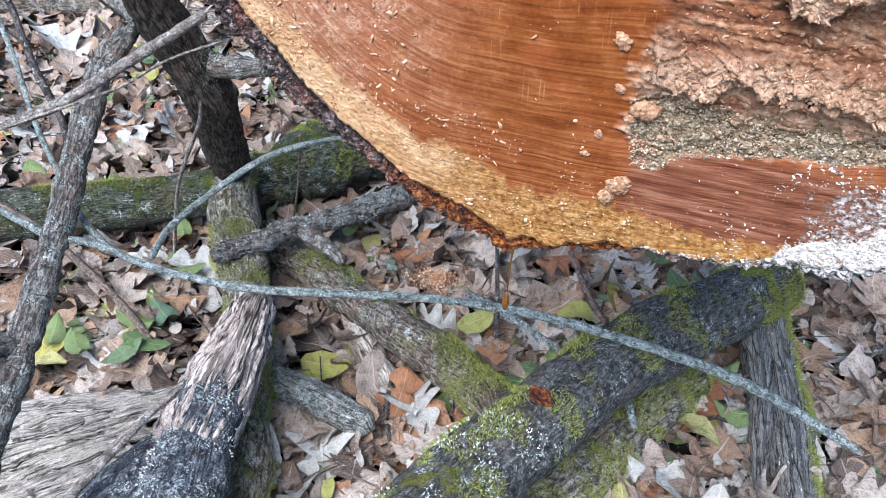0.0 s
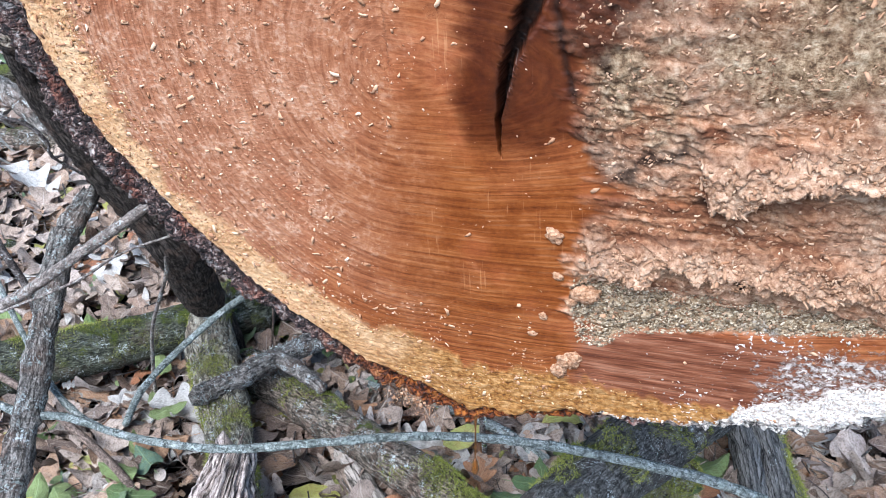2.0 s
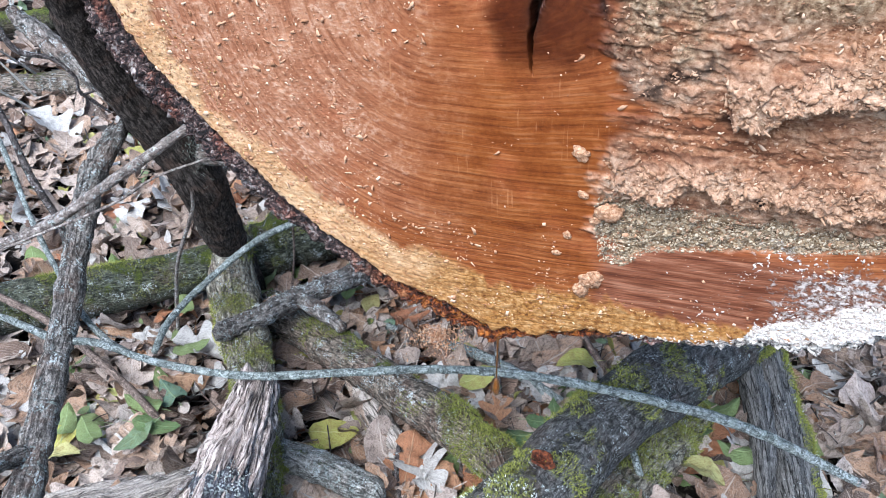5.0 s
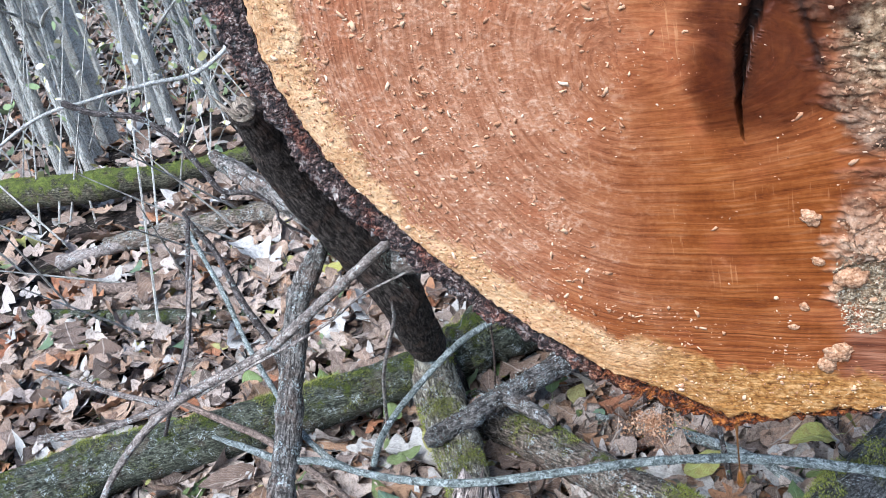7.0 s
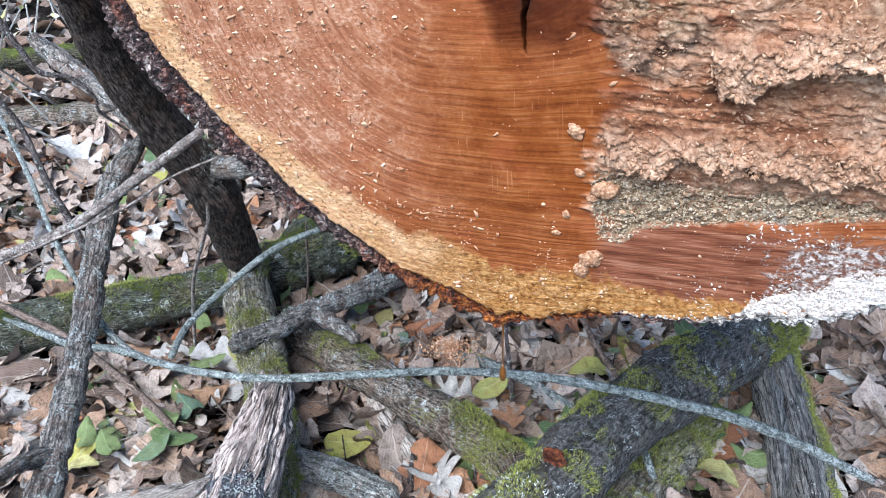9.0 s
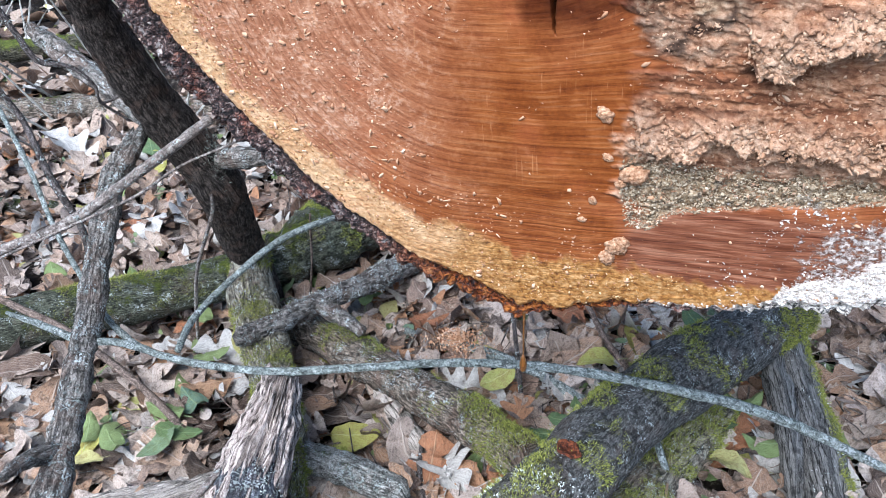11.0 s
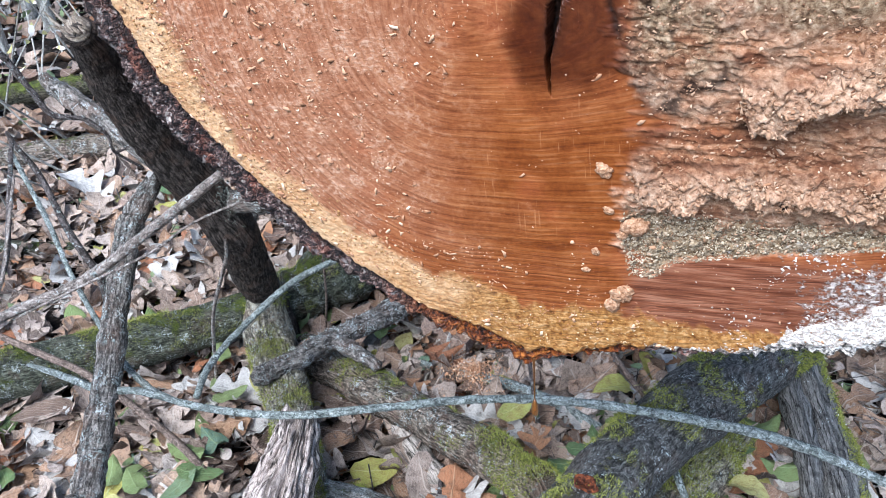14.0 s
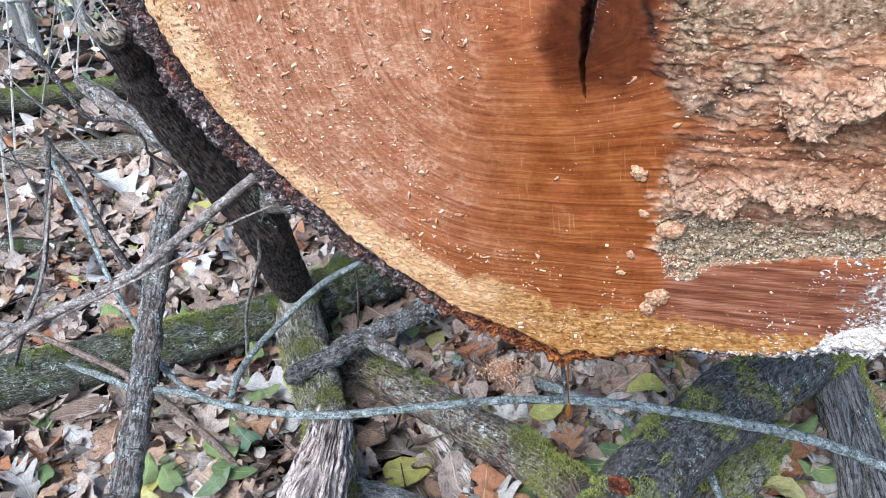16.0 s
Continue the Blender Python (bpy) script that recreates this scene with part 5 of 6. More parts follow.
# the leaves that stand out: kind, place, length, heading, tilt, roll
MARKED = [
    ("pale", -1.69, 1.93, 0.05, 0.17, -30, 20, 10), ("pale", -1.013, 2.08, 0.08, 0.17, 60, 45, -15), ("oak", -1.05, 1.10, 0.03, 0.19, 75, 5, -5), ("oak", -1.22, 1.25, 0.03, 0.20, 20, 8, 5),
    ("yellow", -0.12, 1.80, 0.03, 0.12, 30, 20, 10), ("oak", 0.50, 2.04, 0.05, 0.20, 15, 20, 5), ("oak", 0.42, 1.95, 0.03, 0.20, -50, 5, 10), ("green", -0.84, 1.74, 0.10, 0.10, 10, 60, 0),
    ("green", -1.14, 1.29, 0.05, 0.085, 60, 20, 20), ("green", -1.12, 1.17, 0.05, 0.085, 95, 10, -15), ("yellow", -1.10, 1.19, 0.04, 0.08, 50, 25, 0), ("yellow", -1.25, 1.05, 0.05, 0.11, -10, 15, 10), ("green", -1.24, 1.125, 0.05, 0.09, 100, 10, 0),
    ("green", -1.09, 1.74, 0.06, 0.11, -80, 30, 0), ("yellow", -0.65, 1.35, 0.04, 0.085, 40, 20, 0), ("yellow", -0.675, 1.27, 0.04, 0.12, -75, 5, 10), ("yellow", -0.48, 1.37, 0.04, 0.06, -60, 5, 0), ("green", 0.15, 1.60, 0.04, 0.15, 60, -5, 10),
    ("yellow", 0.13, 1.42, 0.04, 0.13, 85, 5, 10), ("pale", 0.20, 1.50, 0.05, 0.14, 20, 10, 20), ("pale", -0.59, 1.075, 0.04, 0.20, 30, 5, 0), ("green", -1.99, 2.42, 0.06, 0.14, 40, 10, 10), ("green", -1.04, 1.64, 0.06, 0.08, 0, 20, 10),
    ("oak", -1.02, 1.53, 0.12, 0.18, -70, 10, 10), ("oak", 0.45, 2.32, 0.05, 0.20, 120, 10, 10), ("oak", 0.50, 1.68, 0.04, 0.22, 40, 5, 5), ("pale", -2.285, 2.33, 0.07, 0.26, 80, 20, 10), ("yellow", -1.06, 1.46, 0.10, 0.09, 10, 20, 10),
    ("yellow", -0.33, 1.27, 0.04, 0.07, 100, 10, 10), ("pale", -0.67, 0.96, 0.05, 0.15, 10, 10, 0), ("rust", -1.10, 1.32, 0.05, 0.13, 130, 10, 0), ("rust", -0.48, 1.23, 0.05, 0.16, 10, 15, 5), ("rust", -0.42, 1.18, 0.04, 0.16, -30, 15, 5),
    ("oak", -0.66, 1.78, 0.04, 0.18, 70, 15, 0), ("rust", -0.28, 1.86, 0.05, 0.17, 150, 10, 5), ("pale", -1.22, 1.42, 0.04, 0.17, 60, 10, 5), ("pale", -1.12, 1.44, 0.05, 0.16, 110, 15, 0), ("yellow", -0.29, 1.98, 0.04, 0.10, 60, 15, 5),
    ("green", 0.08, 1.90, 0.05, 0.10, 50, 15, 5), ("green", -0.05, 1.98, 0.05, 0.09, 110, 15, 5), ("yellow", -0.15, 1.17, 0.06, 0.09, 150, 20, 5), ("green", -0.20, 1.45, 0.05, 0.10, 30, 20, 5), ("yellow", 0.02, 1.16, 0.05, 0.09, 30, 20, 5), ("green", -1.50, 1.63, 0.06, 0.12, 60, 25, 5), ("green", -1.33, 1.75, 0.05, 0.10, 0, 25, 5),
    ("green", -1.06, 1.66, 0.07, 0.088, 64, -7, -8), ("green", -0.85, 1.75, 0.07, 0.102, 288, -12, -10), ("green", -1.23, 1.54, 0.07, 0.098, 223, -1, -6), ("green", -1.08, 1.24, 0.07, 0.107, 57, -12, -10), ("green", -1.12, 1.40, 0.07, 0.097, 319, 0, -2), ("green", -1.08, 1.09, 0.07, 0.103, 155, -8, 6),
    ("green", -1.05, 1.14, 0.07, 0.114, 283, -5, -5), ("green", -1.18, 1.07, 0.07, 0.106, 233, 9, -5), ("green", -1.26, 1.09, 0.07, 0.085, 27, 12, 11), ("yellow", -1.21, 1.00, 0.07, 0.094, 107, -11, 10), ("green", -1.12, 1.19, 0.07, 0.103, 88, -1, -8), ("green", -0.22, 1.41, 0.07, 0.086, 278, -6, 5),
    ("green", -0.26, 1.36, 0.07, 0.096, 91, -10, 3), ("yellow", 0.13, 1.38, 0.07, 0.113, 237, 11, -7), ("green", 0.20, 1.46, 0.07, 0.104, 89, -5, 0), ("green", 0.09, 1.49, 0.07, 0.107, 267, 4, -7), ("green", 0.15, 1.57, 0.07, 0.110, 303, 4, -12), ("yellow", -0.45, 1.33, 0.07, 0.110, 245, 10, -2),
    ("yellow", -0.19, 1.64, 0.07, 0.108, 117, 9, -3), ("green", 0.02, 1.86, 0.07, 0.110, 36, 4, -3), ("yellow", -0.41, 1.51, 0.07, 0.099, 138, -9, -7),
]
for kind, x, y, z, size, yaw, tilt, roll in MARKED:
    put_leaf(kind, x, y, z + 0.012, size, yaw, tilt, roll, 0.9)
KIND_ODDS = (["oak"] * 50 + ["pale"] * 11 + ["brown"] * 23 + ["green"] * 5 + ["yellow"] * 4 + ["rust"] * 7)
for k in range(255):
    x, y = rng.uniform(-1.7, 0.65), rng.uniform(0.72, 2.3)
    kind = KIND_ODDS[int(rng.integers(100))]
    size = rng.uniform(0.06, 0.10) if kind in ("green", "yellow") else rng.uniform(0.09, 0.19)
    put_leaf(kind, x, y, rng.uniform(0.012, 0.05), size, rng.uniform(0, 360), rng.normal(0, 16), rng.normal(0, 16))


def litter(name, count, area, sizes, top, tilt, seed, label, step=1):
    """Thousands of fallen leaves as one mesh."""
    r = np.random.default_rng(seed)
    mats = [M_OAK, M_PALE, M_OAK, M_GREEN, M_YELLOW, M_RUST]
    keys = ["oak", "pale", "brown", "green", "yellow", "rust"]
    pool = {}
    for i, key in enumerate(keys):
        for j, me in enumerate(MESHES[key]):
            co = np.empty(len(me.vertices) * 3)
            me.vertices.foreach_get("co", co)
            co = co.reshape(-1, 3)
            rows = (len(co) - 4) // 5
            keep = list(range(0, rows, step)) + ([rows - 1] if (rows - 1) % step else [])
            cols = (0, 2, 4)
            vv = np.array([co[a * 5 + c] for a in keep for c in cols])
            uu = np.array([((c - 2) / 2, a / (rows - 1)) for a in keep for c in cols])
            w = len(cols)
            ff = np.array([(a * w + c, a * w + c + 1, (a + 1) * w + c + 1, (a + 1) * w + c) for a in range(len(keep) - 1) for c in range(w - 1)])
            pool[key, j] = (vv, uu, ff, i)
    V, U, F, I, base = [], [], [], [], 0
    for _ in range(count):
        key = KIND_ODDS[int(r.integers(100))]
        vv, uu, ff, mi = pool[key, int(r.integers(len(MESHES[key])))]
        x, y = area(r)
        s = r.uniform(*sizes) * (0.6 if key in ("green", "yellow") else 1.0)
        m = np.array(pose(0, 0, 0, r.normal(0, tilt), r.normal(0, tilt), r.uniform(0, 360)).to_3x3())
        q = (vv * np.array([s * r.uniform(0.8, 1.15), s, s * r.uniform(0.5, 1.4)])) @ m.T + np.array([x, y, ground_height(x, y) + r.uniform(0.004, top)])
        V.append(q)
        U.append(uu)
        F.append(ff + base)
        I.append(np.full(len(ff), mi))
        base += len(q)
    ob = new(name, mesh_from(name, np.vstack(V), np.vstack(F), mats, np.vstack(U), True, np.concatenate(I)))
    return tagged(ob, label, "leaf litter", kind="stuff")


litter("leaf_litter", 3300, lambda r: (r.uniform(-3.2, 1.0), r.uniform(0.35, 3.0)), (0.08, 0.19), 0.075, 20, 21, "thick carpet of fallen brown, tan and pale oak leaves", 1)
litter("leaf_fragments", 4500, lambda r: (r.uniform(-2.6, 0.9), r.uniform(0.4, 2.8)), (0.02, 0.065), 0.085, 38, 23, "torn and curled fragments of old leaves", 3)
litter("leaf_litter", 7000, lambda r: (r.uniform(-9.5, 1.5), r.uniform(1.0, 10.0)), (0.10, 0.2), 0.05, 18, 22, "fallen brown leaves covering the woodland floor", 3)



def open_floor(r):
    while True:
        x, y = r.uniform(-10, 7), r.uniform(-6, 10)
        if not (-3.2 < x < 1.0 and 0.35 < y < 3.0):
            return x, y


litter("leaf_litter", 7000, open_floor, (0.12, 0.24), 0.05, 15, 25, "fallen brown leaves covering the open woodland floor", 9)

# ---- sawdust and torn fibres on the cut ----
def face_height(u, v):
    """How far the uneven cut stands out at u, v, and how far it sags there."""
    a = math.pi / 2 + (np.arctan2(v, u) - math.pi / 2) % (2 * math.pi)
    k = np.clip(np.searchsorted(CUT_ANG, a) - 1, 0, len(CUT_ANG) - 1)
    f = np.clip(np.hypot(u, v) / CUT_EDGE[k], 0, 1) ** (1 / 0.75)
    row = np.clip((f * CUT_Z.shape[0]).astype(int), 0, CUT_Z.shape[0] - 1)
    return CUT_Z[row, k], CUT_DROP[row, k]


QUADS = np.array([(0, 2, 8, 6), (2, 4, 10, 8), (3, 1, 7, 9), (5, 3, 9, 11), (6, 8, 9, 7), (8, 10, 11, 9), (0, 1, 3, 2), (2, 3, 5, 4), (1, 0, 6, 7), (4, 5, 11, 10)])


def chips(name, count, where, ln, wd, heading, lift, sink, mat, label, seed, power=3.0):
    """Small bent flakes on the cut. where(u, v, inset) gives the odds of one lying there."""
    r = np.random.default_rng(seed)
    got = []
    while sum(map(len, got)) < count:
        u, v = r.uniform(-0.42, 0.5, 24000), r.uniform(-0.52, 0.30, 24000)
        a = np.arctan2(v, u)
        inset = around(a, RADII) - around(a, BARK) - 0.003 - np.hypot(u, v)
        keep = inset > 0
        u, v, inset = u[keep], v[keep], inset[keep]
        keep = r.random(len(u)) < where(u, v, inset)
        got.append(np.c_[u[keep], v[keep]])
    u, v = np.vstack(got)[:count].T
    size = r.uniform(0, 1, count) ** power
    L, W = ln[0] + (ln[1] - ln[0]) * size, wd[0] + (wd[1] - wd[0]) * size * r.uniform(0.5, 1.2, count)
    bend, th, zero = r.uniform(-0.12, 0.15, count) * L, np.minimum(0.0008, W * 0.28), np.zeros(count)
    x = np.stack([-L / 2, -L / 2, zero, zero, L / 2, L / 2], 1)
    y = np.stack([-W / 2 * r.uniform(0.3, 1, count), W / 2, -W / 2, W / 2, -W / 2, W / 2 * r.uniform(0.3, 1, count)], 1)
    z = np.stack([zero, zero, bend, bend, zero, zero], 1)
    top = np.stack([x, y, z], 2) + r.normal(0, 1, (count, 6, 3)) * np.stack([0.12 * L, 0.16 * W, 0.12 * W], 1)[:, None]
    pts = np.concatenate([top + np.stack([zero, zero, th], 1)[:, None], top], 1)
    tip, yaw, tilt = np.abs(r.normal(0, radians(lift), count)), np.radians(heading(r, count)), r.normal(0, 0.25, count)
    cx, sx, cy, sy, cz, sz = np.cos(tilt), np.sin(tilt), np.cos(tip), np.sin(tip), np.cos(yaw), np.sin(yaw)
    R = np.stack([np.stack([cz * cy, cz * sy * sx - sz * cx, cz * sy * cx + sz * sx], 1), np.stack([sz * cy, sz * sy * sx + cz * cx, sz * sy * cx - cz * sx], 1), np.stack([-sy, cy * sx, cy * cx], 1)], 1)
    high, sag = face_height(u, v)
    q = np.einsum("nij,nkj->nki", R, pts) + np.stack([u, v - sag, high + 0.35 * L * np.abs(sy) - sink], 1)[:, None]
    faces = (QUADS[None] + 12 * np.arange(count)[:, None, None]).reshape(-1, 4)
    ob = new(name, mesh_from(name, q.reshape(-1, 3), faces, [mat], None, True))
    ob.matrix_world = FACE
    return tagged(ob, label, "wood chips", kind="stuff")


def patchy(u, v, scale, seed):
    return 0.5 + 0.5 * np.clip(ripple(u * scale + seed * 5.1, v * scale - seed * 2.3), -1, 1)


def any_way(r, n):
    return r.uniform(0, 360, n)


def along(r, n):
    return r.normal(0, 45, n)


def sound(u, v, d):
    near_centre = smooth(0.17 - np.hypot(u - 0.02, v + 0.20), 0, 0.1)
    return np.where(u < 0.10, 1.0, 0.3) * (np.hypot(u - 0.08, v + 0.04) > 0.06) * smooth(0.6 * patchy(u, v, 13, 2.2) + 0.4 * patchy(u, v, 40, 6.2) + 0.22 * smooth(-u, 0.0, 0.30) - 0.25 * near_centre, 0.42, 0.72)


def rotten(u, v, d):
    return (v > pocket_floor(u)) * smooth(u - rot_edge(v) + 0.03 * (patchy(u, v, 30, 1) - 0.5), -0.005, 0.02) * smooth(0.55 * patchy(u, v * 1.8, 14, 5.0) + 0.45 * patchy(u, v * 1.6, 45, 8.0), 0.28, 0.58)


def ashen(u, v, d):
    return (u > rot_edge(v) - 0.002) * (v > pocket_floor(u) - 0.002) * smooth(-0.262 - v, -0.008, 0.01)


def snowy(u, v, d):
    crest = np.interp(u, [0.27, 0.289, 0.298, 0.329, 0.354, 0.381, 0.45], [-0.440, -0.418, -0.400, -0.386, -0.374, -0.353, -0.32])
    specks = smooth(patchy(u, v, 24, 7.0), 0.45, 0.70) * smooth(u, 0.17, 0.34)
    return (v < -0.285) * (0.9 * (u > 0.282) * smooth(crest - v, -0.004, 0.008) + 0.14 * specks + 0.25 * smooth(0.010 - d, 0, 0.006) * (u > 0.15))


def gritty(u, v, d):
    return smooth(0.075 - d, 0, 0.03) * smooth(0.24 - u, 0, 0.1) * smooth(patchy(u, v, 26, 9.0), 0.30, 0.65)


def ledges(u, v, d):
    lip2 = np.interp(u, [0.12, 0.133, 0.155, 0.182, 0.213, 0.243, 0.284, 0.333, 0.42], [-0.238, -0.240, -0.249, -0.243, -0.233, -0.233, -0.239, -0.237, -0.23])
    lip1 = np.interp(u, [0.215, 0.231, 0.245, 0.264, 0.281, 0.314, 0.36, 0.42], [-0.140, -0.146, -0.145, -0.147, -0.134, -0.121, -0.112, -0.105])
    return np.clip((u > 0.13) * (v > lip2 - 0.004) * (v < lip2 + 0.032) + (u > 0.225) * (v > lip1 - 0.004) * (v < lip1 + 0.035), 0, 1)


def shreds(u, v, d):
    return np.clip(ledges(u, v, d) + 0.14 * (u > 0.13), 0, 1) * (v > -0.27)


chips("wood_chips", 1700, sound, (0.0016, 0.0085), (0.0012, 0.0042), any_way, 11, 0.0002, M_CHIP, "pale chips and sawdust stuck to the sawn wood", 41, 2.6)
chips("sawdust", 7500, lambda u, v, d: sound(u, v, d) * (u < 0.14) + 0.03, (0.0008, 0.0026), (0.0007, 0.0018), any_way, 12, 0.0003, M_DUST, "fine orange sawdust clinging to the sawn wood", 45, 2.0)
chips("sawdust", 1800, gritty, (0.0010, 0.0034), (0.0009, 0.0024), any_way, 14, 0.0004, M_GRIT, "tan and brown grit along the sapwood", 46, 2.0)
chips("wood_fibres", 16000, rotten, (0.0010, 0.0050), (0.0007, 0.0024), along, 30, 0.0009, M_FIBRE, "torn pale fibres and crumbs over the rotten wood", 42, 2.6)
chips("wood_shavings", 3600, ledges, (0.0012, 0.0056), (0.0010, 0.0034), any_way, 45, 0.0011, M_SHRED, "pale crumbs heaped on the ragged ledges of rot", 49, 2.0)
chips("wood_shavings", 520, shreds, (0.002, 0.011), (0.0010, 0.0034), any_way, 40, 0.0008, M_SHRED, "long pale shavings caught on the ragged rot", 47, 2.0)
chips("rot_crumbs", 9000, ashen, (0.0010, 0.0034), (0.0009, 0.0022), along, 20, 0.0008, M_ASH, "grey-brown granular crumbs filling a rotten pocket", 43, 1.5)
chips("white_crumbs", 4300, snowy, (0.0010, 0.0042), (0.0008, 0.0022), any_way, 24, 0.0004, M_MOULD, "white mould and pale crumbs along the lower edge", 44, 2.4)


def clump_material():
    """Damp pressed sawdust: tan crumbs with darker pits."""
    n = Nodes("pressed_sawdust")
    a = n.noise(n.coords("Object"), 260, 5, 0.75)
    return n.finish(n.ramp(a, [(0.36, (0.18, 0.080, 0.038)), (0.46, (0.36, 0.190, 0.105)), (0.56, (0.49, 0.290, 0.175)), (0.67, (0.60, 0.42, 0.29))]), 0.9, n.bump(a, 0.9, 0.003))


M_CLUMP = clump_material()


def sawdust_clump(u, v, size, seed):
    """A crumbly lump of sawdust stuck flat on the cut."""
    bm = bmesh.new()
    bmesh.ops.create_icosphere(bm, subdivisions=4, radius=1.0)
    for w in bm.verts:
        p = w.co.copy()
        k = 1.0 + 0.30 * noise.noise(p * 1.3 + Vector((seed, 0, 0))) + 0.26 * noise.noise(p * 3.4 + Vector((0, seed, 0))) + 0.18 * noise.noise(p * 8.0) + 0.10 * noise.noise(p * 17.0)
        w.co = Vector((p.x * k * size * 1.15, p.y * k * size * 0.9, max(-0.35, p.z * k) * size * 0.42))
    me = bpy.data.meshes.new("sawdust_clump")
    bm.to_mesh(me)
    bm.free()
    me.materials.append(M_CLUMP)
    for poly in me.polygons:
        poly.use_smooth = True
    ob = new("sawdust_clump", me)
    high, _ = face_height(np.array([u]), np.array([v]))
    ob.matrix_world = FACE @ pose(u, v, max(0.0, float(high[0])) + 0.0006, 0, 0, 47 * seed)
    tagged(ob, "pale crumbly clump of sawdust stuck to the sawn wood", "sawdust", "sawdust clumps")


for k, (u, v, size) in enumerate([(0.124, -0.376, 0.012), (0.114, -0.394, 0.009), (0.105, -0.212, 0.008), (0.137, -0.280, 0.012), (0.124, -0.292, 0.006), (0.096, -0.318, 0.0045), (0.110, -0.262, 0.005), (0.085, -0.345, 0.004)]):
    sawdust_clump(u, v, size, k + 1.0)


# ---- small debris in the litter ----
def debris():
    """Bits of twig and bark scattered among the leaves."""
    r = np.random.default_rng(9)
    V, F, I, base = [], [], [], 0
    for _ in range(3200):
        x, y = r.uniform(-2.6, 0.8), r.uniform(0.4, 2.8)
        ln, rad, a = r.uniform(0.02, 0.14), r.uniform(0.0008, 0.0028), r.uniform(0, math.pi)
        d = np.array([math.cos(a), math.sin(a), r.normal(0, 0.25)]) * ln / 2
        side = np.array([-math.sin(a), math.cos(a), 0.0])
        c = np.array([x, y, ground_height(x, y) + r.uniform(0.02, 0.07)])
        mid = c + side * ln * r.normal(0, 0.06)
        for p in (c - d, mid, c + d):
            for k in range(4):
                t = math.pi / 2 * k
                V.append(p + rad * (math.cos(t) * side + math.sin(t) * np.array([0, 0, 1.0])))
        for j in (0, 4):
            for k in range(4):
                F.append((base + j + k, base + j + (k + 1) % 4, base + j + 4 + (k + 1) % 4, base + j + 4 + k))
                I.append(int(a * 7) % 3)
        base += 12
    ob = new("twig_debris", mesh_from("twig_debris", V, F, [M_BROWN, M_WHIP, M_DARKTWIG], None, True, I))
    return tagged(ob, "bits of twig scattered through the leaf litter", "twigs", kind="stuff")


debris()


# ---- moss, sap and other small things ----
def moss_material():
    n = Nodes("moss_tufts")
    rand = n.tree.nodes.new("ShaderNodeNewGeometry").outputs["Random Per Island"]
    return n.finish(n.ramp(rand, [(0.0, (0.06, 0.07, 0.015)), (0.4, (0.18, 0.20, 0.040)), (0.8, (0.32, 0.34, 0.08)), (1.0, (0.46, 0.46, 0.16))]), 0.9)


M_TUFT = moss_material()


def moss(parent, count, threshold, seed, top=-0.1, inside=None, mat=None, reach=(0.0008, 0.0026), wide=(0.0004, 0.0008)):
    """Tufts of moss standing on the mossy patches of a log's stem."""
    r = np.random.default_rng(seed)
    stem_part = [o for o in parent.children if o.name.split(".")[0] == "stem"][0]
    me = stem_part.data
    n = len(me.vertices)
    co, no = np.empty(n * 3), np.empty(n * 3)
    me.vertices.foreach_get("co", co)
    me.vertices.foreach_get("normal", no)
    co, no = co.reshape(-1, 3), no.reshape(-1, 3)
    ok = no[:, 2] > top
    if inside is not None:
        ok &= inside(co)
    ids = np.flatnonzero(ok)
    level = np.array([0.5 + 0.5 * noise.fractal(Vector(co[i] * 12 + seed), 0.8, 2.2, 3) for i in ids]) + 0.10 * no[ids, 2]
    ids = ids[level > threshold]
    if not len(ids):
        return None
    count = count * 4 if mat is None else count
    pick = np.repeat(r.choice(ids, count), 4)
    d = no[pick]
    p = co[pick] + np.repeat(r.normal(0, 0.004, (count, 3)), 4, 0)
    out = d if mat is None else d * 0.2
    tip = p + (out + r.normal(0, 0.7, d.shape)) * r.uniform(*reach, (len(d), 1))
    side = np.cross(d, r.normal(0, 1, d.shape))
    side *= r.uniform(*wide, (len(d), 1)) / (np.linalg.norm(side, axis=1)[:, None] + 1e-9)
    V = np.stack([p - side - d * 0.003, p + side - d * 0.003, tip], 1).reshape(-1, 3)
    name, label = ("moss", "tufts of yellow-green moss") if mat is None else ("lichen", "scattered white lichen flakes")
    me = mesh_from(name, V, np.arange(len(V)).reshape(-1, 3), [mat or M_TUFT], None, False)
    return tagged(link_part(name, me, stem_part, label), kind="stuff")


NAMED = {}
for o in list(scene.objects):
    if o.parent is None and o.type == "EMPTY":
        NAMED.setdefault(o.name, o)
for key, count, threshold, top in (("black_log", 3800, 0.66, 0.0), ("mossy_log", 4200, 0.64, 0.0), ("mossy_branch", 2600, 0.63, -0.2), ("mossy_limb", 1100, 0.70, 0.1), ("rotten_stump", 2600, 0.58, 0.0), ("mossy_log.001", 6500, 0.50, -0.1), ("broken_stick", 300, 0.70, 0.0), ("mossy_log.002", 2500, 0.50, 0.0)):
    moss(NAMED[key], count, threshold, 3 + count, top)
moss(NAMED["black_log"], 2200, 0.38, 71, -0.2, lambda p: (p[:, 1] > 1.62) & (p[:, 0] > 0.14))
moss(NAMED["split_post"], 2600, 0.36, 72, -0.4, lambda p: p[:, 0] - np.interp(p[:, 1], [1.0, 1.22, 1.44, 1.64, 1.86], [0.37, 0.345, 0.314, 0.280, 0.222]) > 0.022)
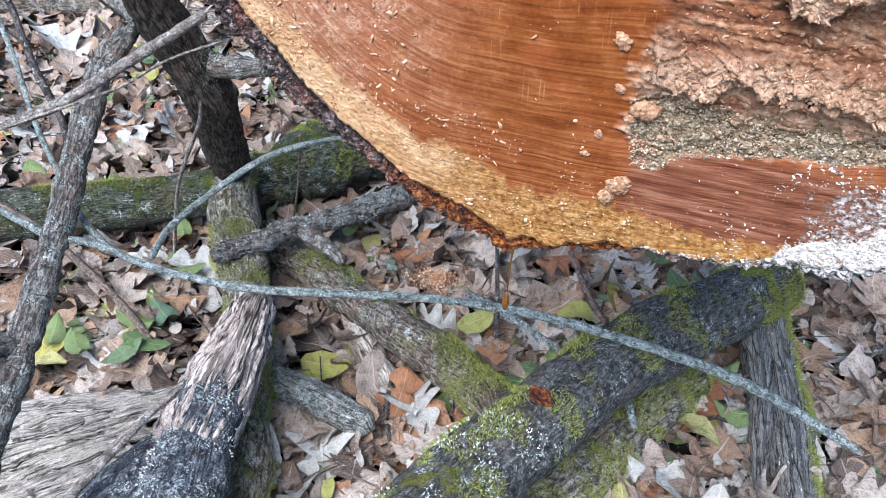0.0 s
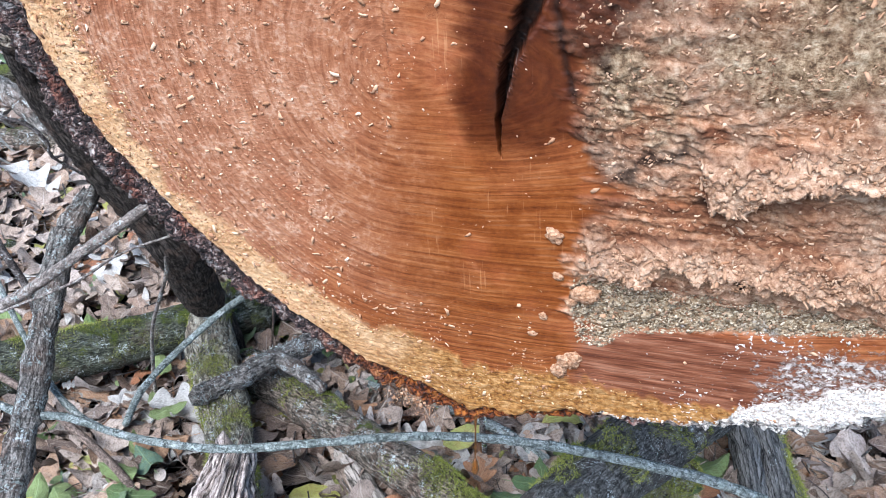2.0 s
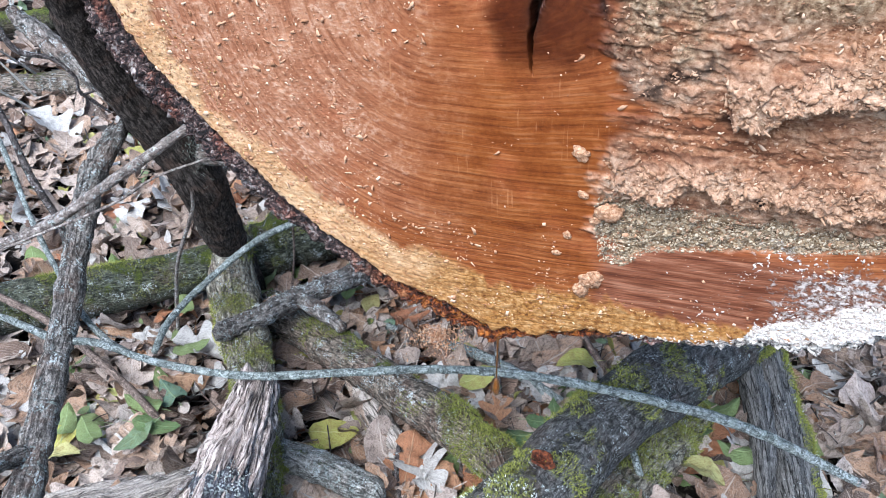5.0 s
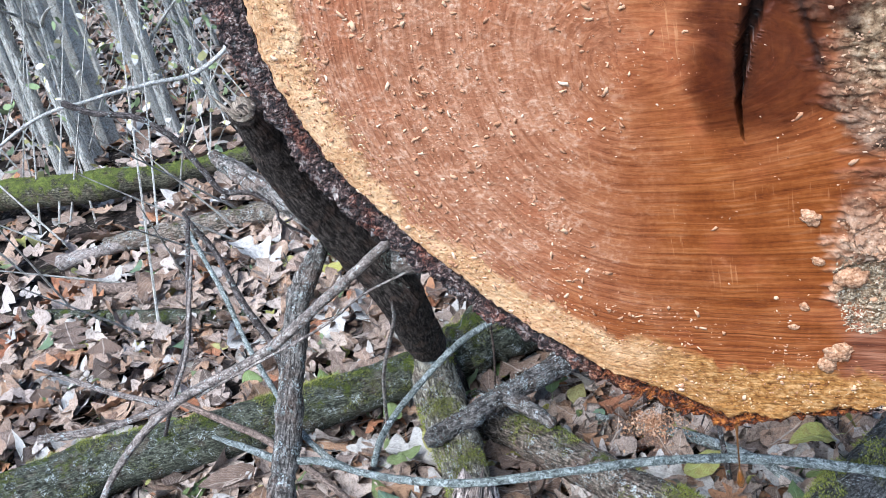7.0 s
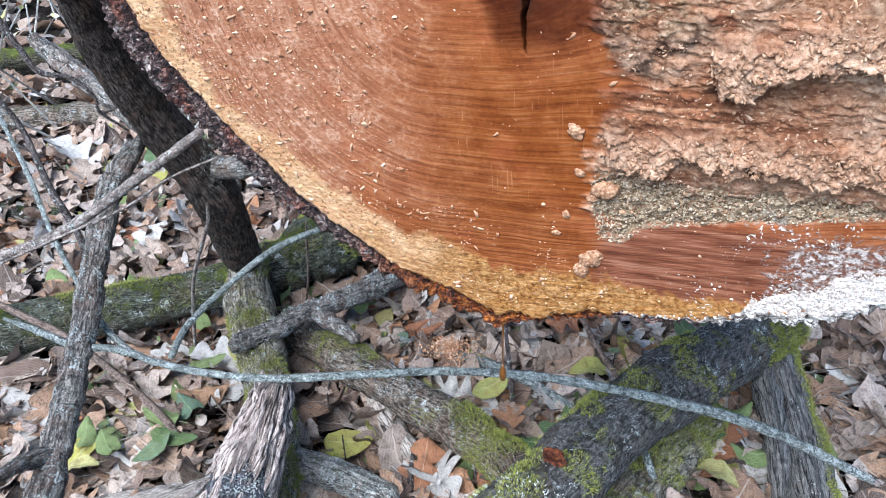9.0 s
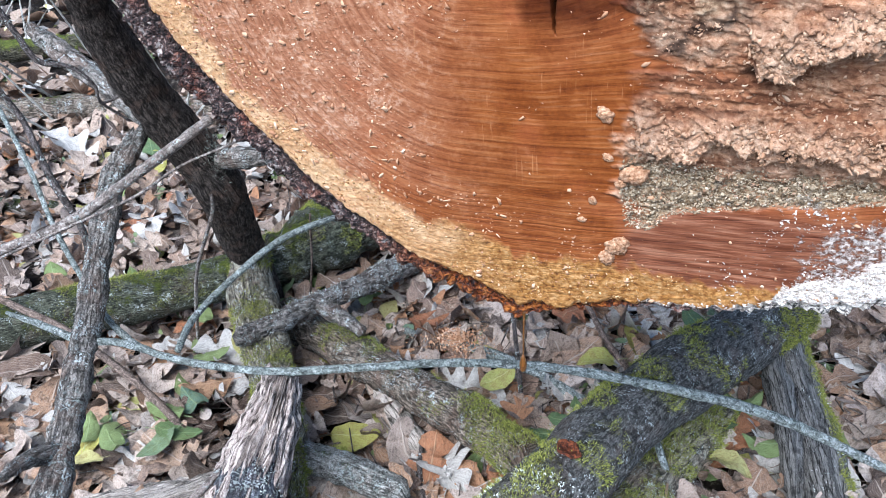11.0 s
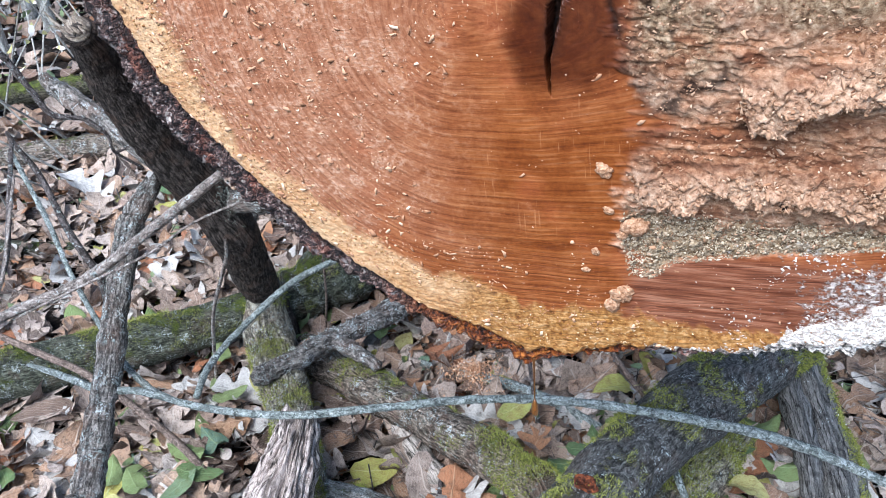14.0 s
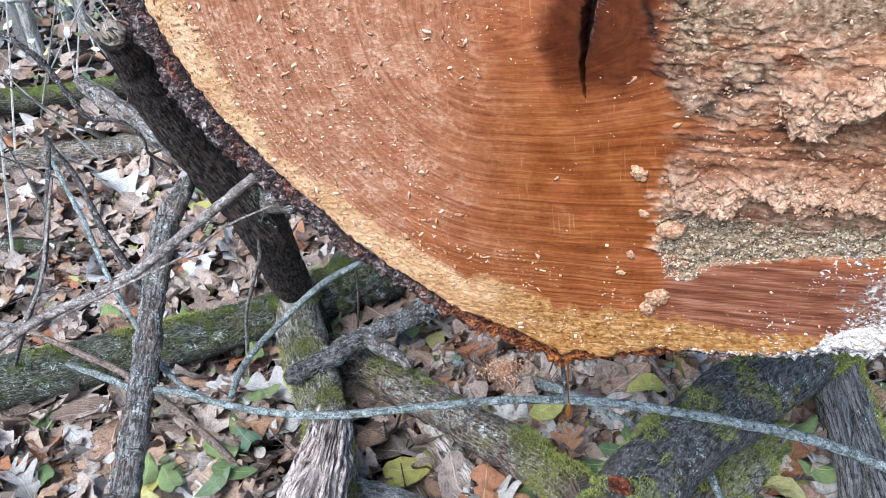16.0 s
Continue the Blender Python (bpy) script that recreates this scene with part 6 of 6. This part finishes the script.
moss(NAMED["mossy_limb"], 1500, 0.40, 73, -0.2, lambda p: p[:, 0] > -0.42)


def amber_material():
    n = Nodes("amber_sap")
    mat = n.finish((0.17, 0.065, 0.014), 0.15, None, 0.5)
    n.bsdf.inputs["Transmission Weight"].default_value = 0.35
    n.bsdf.inputs["Coat Weight"].default_value = 0.5
    return mat


drop = thing("sap_drip", "amber drop of sap hanging on a thread from the log", "sap")
M_AMBER = amber_material()
v, f, uv = tube([(-0.182, 0.806, 0.835, 0.0030), (-0.182, 0.805, 0.818, 0.0011), (-0.182, 0.804, 0.765, 0.0008)], 10, 0.005, 0.02, 0, 1.0)
link_part("thread", mesh_from("thread", v, f, [M_AMBER], uv), drop)
v, f, uv = tube([(-0.182, 0.804, 0.768, 0.0012), (-0.182, 0.804, 0.760, 0.0035), (-0.182, 0.804, 0.750, 0.0048), (-0.182, 0.804, 0.742, 0.003)], 12, 0.003, 0.02, 0, 2.0)
link_part("bead", mesh_from("bead", v, f, [M_AMBER], uv), drop)


def rot_material():
    n = Nodes("orange_rot")
    obj = n.coords()
    a = n.noise(obj, 150, 6, 0.75)
    return n.finish(n.ramp(a, [(0.40, (0.012, 0.005, 0.004)), (0.5, (0.075, 0.020, 0.009)), (0.62, (0.26, 0.08, 0.03))]), 0.6, n.bump(a, 1.0, 0.006))


def patch(name, label, centre, normal, size, mat, parent, bowl, seed):
    """A small ragged hollow: a dished, uneven sheet with a raised torn lip."""
    V, F, rings, na = [], [], 9, 34
    nrm = Vector(normal).normalized()
    m = nrm.to_track_quat("Z", "Y").to_matrix()
    for i in range(1, rings + 1):
        for k in range(na):
            a, s = 2 * math.pi * k / na, i / rings
            rad = size * s * (1 + 0.35 * noise.noise(Vector((math.cos(a) * 1.6, math.sin(a) * 1.6, seed))))
            z = bowl * (s ** 2 - 0.75) - (0.012 if i == rings else 0) + 0.004 * noise.noise(Vector((math.cos(a) * s * 5, math.sin(a) * s * 5, seed + 3)))
            V.append(Vector(centre) + m @ Vector((rad * math.cos(a) * 1.4, rad * math.sin(a), z)))
    V.append(Vector(centre) + nrm * (-0.75 * bowl))
    F = [((i * na) + k, i * na + (k + 1) % na, (i + 1) * na + (k + 1) % na, (i + 1) * na + k) for i in range(rings - 1) for k in range(na)] + [(len(V) - 1, (k + 1) % na, k) for k in range(na)]
    return link_part(name, mesh_from(name, [tuple(p) for p in V], F, [mat]), parent, label)


M_ROT = rot_material()
patch("rotten_hollow", "dark hollow with orange rotten wood", (-0.158, 1.040, 0.384), (-0.1, -0.25, 1), 0.016, M_ROT, NAMED["black_log"], 0.012, 4.0)
branch("pale_stick", "thin pale grey stick leaning on the broken log", "stick", M_WHIP, [(-0.735, 0.925, 0.315, 0.0040), (-0.748, 0.84, 0.325, 0.0062), (-0.765, 0.74, 0.315, 0.0078), (-0.80, 0.60, 0.27, 0.0082)], sides=12, rough=0.12, step=0.012)


def tuft_of_lichen():
    r = np.random.default_rng(77)
    V, F = [], []
    for k in range(620):
        p = np.array([-1.005, 1.372, 0.680]) + r.normal(0, (0.028, 0.012, 0.026))
        d = np.array([0.2, -0.8, 0.1]) + r.normal(0, 0.8, 3)
        tip = p + d / np.linalg.norm(d) * r.uniform(0.005, 0.017)
        side = np.cross(d, r.normal(0, 1, 3))
        side = side / np.linalg.norm(side) * 0.0006
        b = len(V)
        V += [p - side, p + side, tip]
        F.append((b, b + 1, b + 2))
    link_part("lichen", mesh_from("lichen", V, np.array(F), [M_LICHEN], None, False), stem, "shaggy grey-green lichen tuft")["kind"] = "stuff"


def plain_lichen():
    n = Nodes("shaggy_lichen")
    return n.finish(n.ramp(n.noise(n.coords(), 200, 4), [(0.35, (0.09, 0.10, 0.085)), (0.65, (0.30, 0.32, 0.28))]), 0.95)


M_LICHEN = plain_lichen()
tuft_of_lichen()
M_FLAKE = chip_material("white_lichen_flakes", [(0.0, (0.30, 0.34, 0.33)), (0.5, (0.52, 0.56, 0.54)), (1.0, (0.74, 0.76, 0.74))])
flake = dict(mat=M_FLAKE, reach=(0.0008, 0.0026), wide=(0.0006, 0.0016))
moss(NAMED["black_log"], 1900, 0.60, 81, -0.3, lambda p: p[:, 1] < 0.98, **flake)
moss(NAMED["broken_log"], 1500, 0.58, 83, -0.4, None, **flake)
moss(NAMED["lying_branch"], 700, 0.58, 86, -1.0, None, **flake)
moss(NAMED["split_post"], 500, 0.62, 87, -1.0, None, **flake)


def sawdust_heap():
    """Fresh sawdust fallen on a leaf under the cut."""
    r = np.random.default_rng(55)
    V, F = [], []
    for _ in range(1900):
        a, d = r.uniform(0, 2 * math.pi), abs(r.normal(0, 0.040))
        p = np.array([-0.545 + 1.3 * d * math.cos(a), 1.620 + d * math.sin(a), 0.075 + 0.012 * math.exp(-(d / 0.04) ** 2) + r.uniform(0, 0.004)])
        u, w = r.normal(0, 1, 3) * 0.0018, r.normal(0, 1, 3) * 0.0014
        b = len(V)
        V += [p - u, p + w, p + u, p - w + np.array([0, 0, 0.001])]
        F.append((b, b + 1, b + 2, b + 3))
    ob = new("sawdust_heap", mesh_from("sawdust_heap", V, np.array(F), [M_CHIP], None, False))
    tagged(ob, "small heap of orange sawdust on a fallen leaf", "sawdust", kind="stuff")
    put_leaf("oak", -0.545, 1.620, 0.062, 0.17, 40, 0, 0, 0.3)


sawdust_heap()
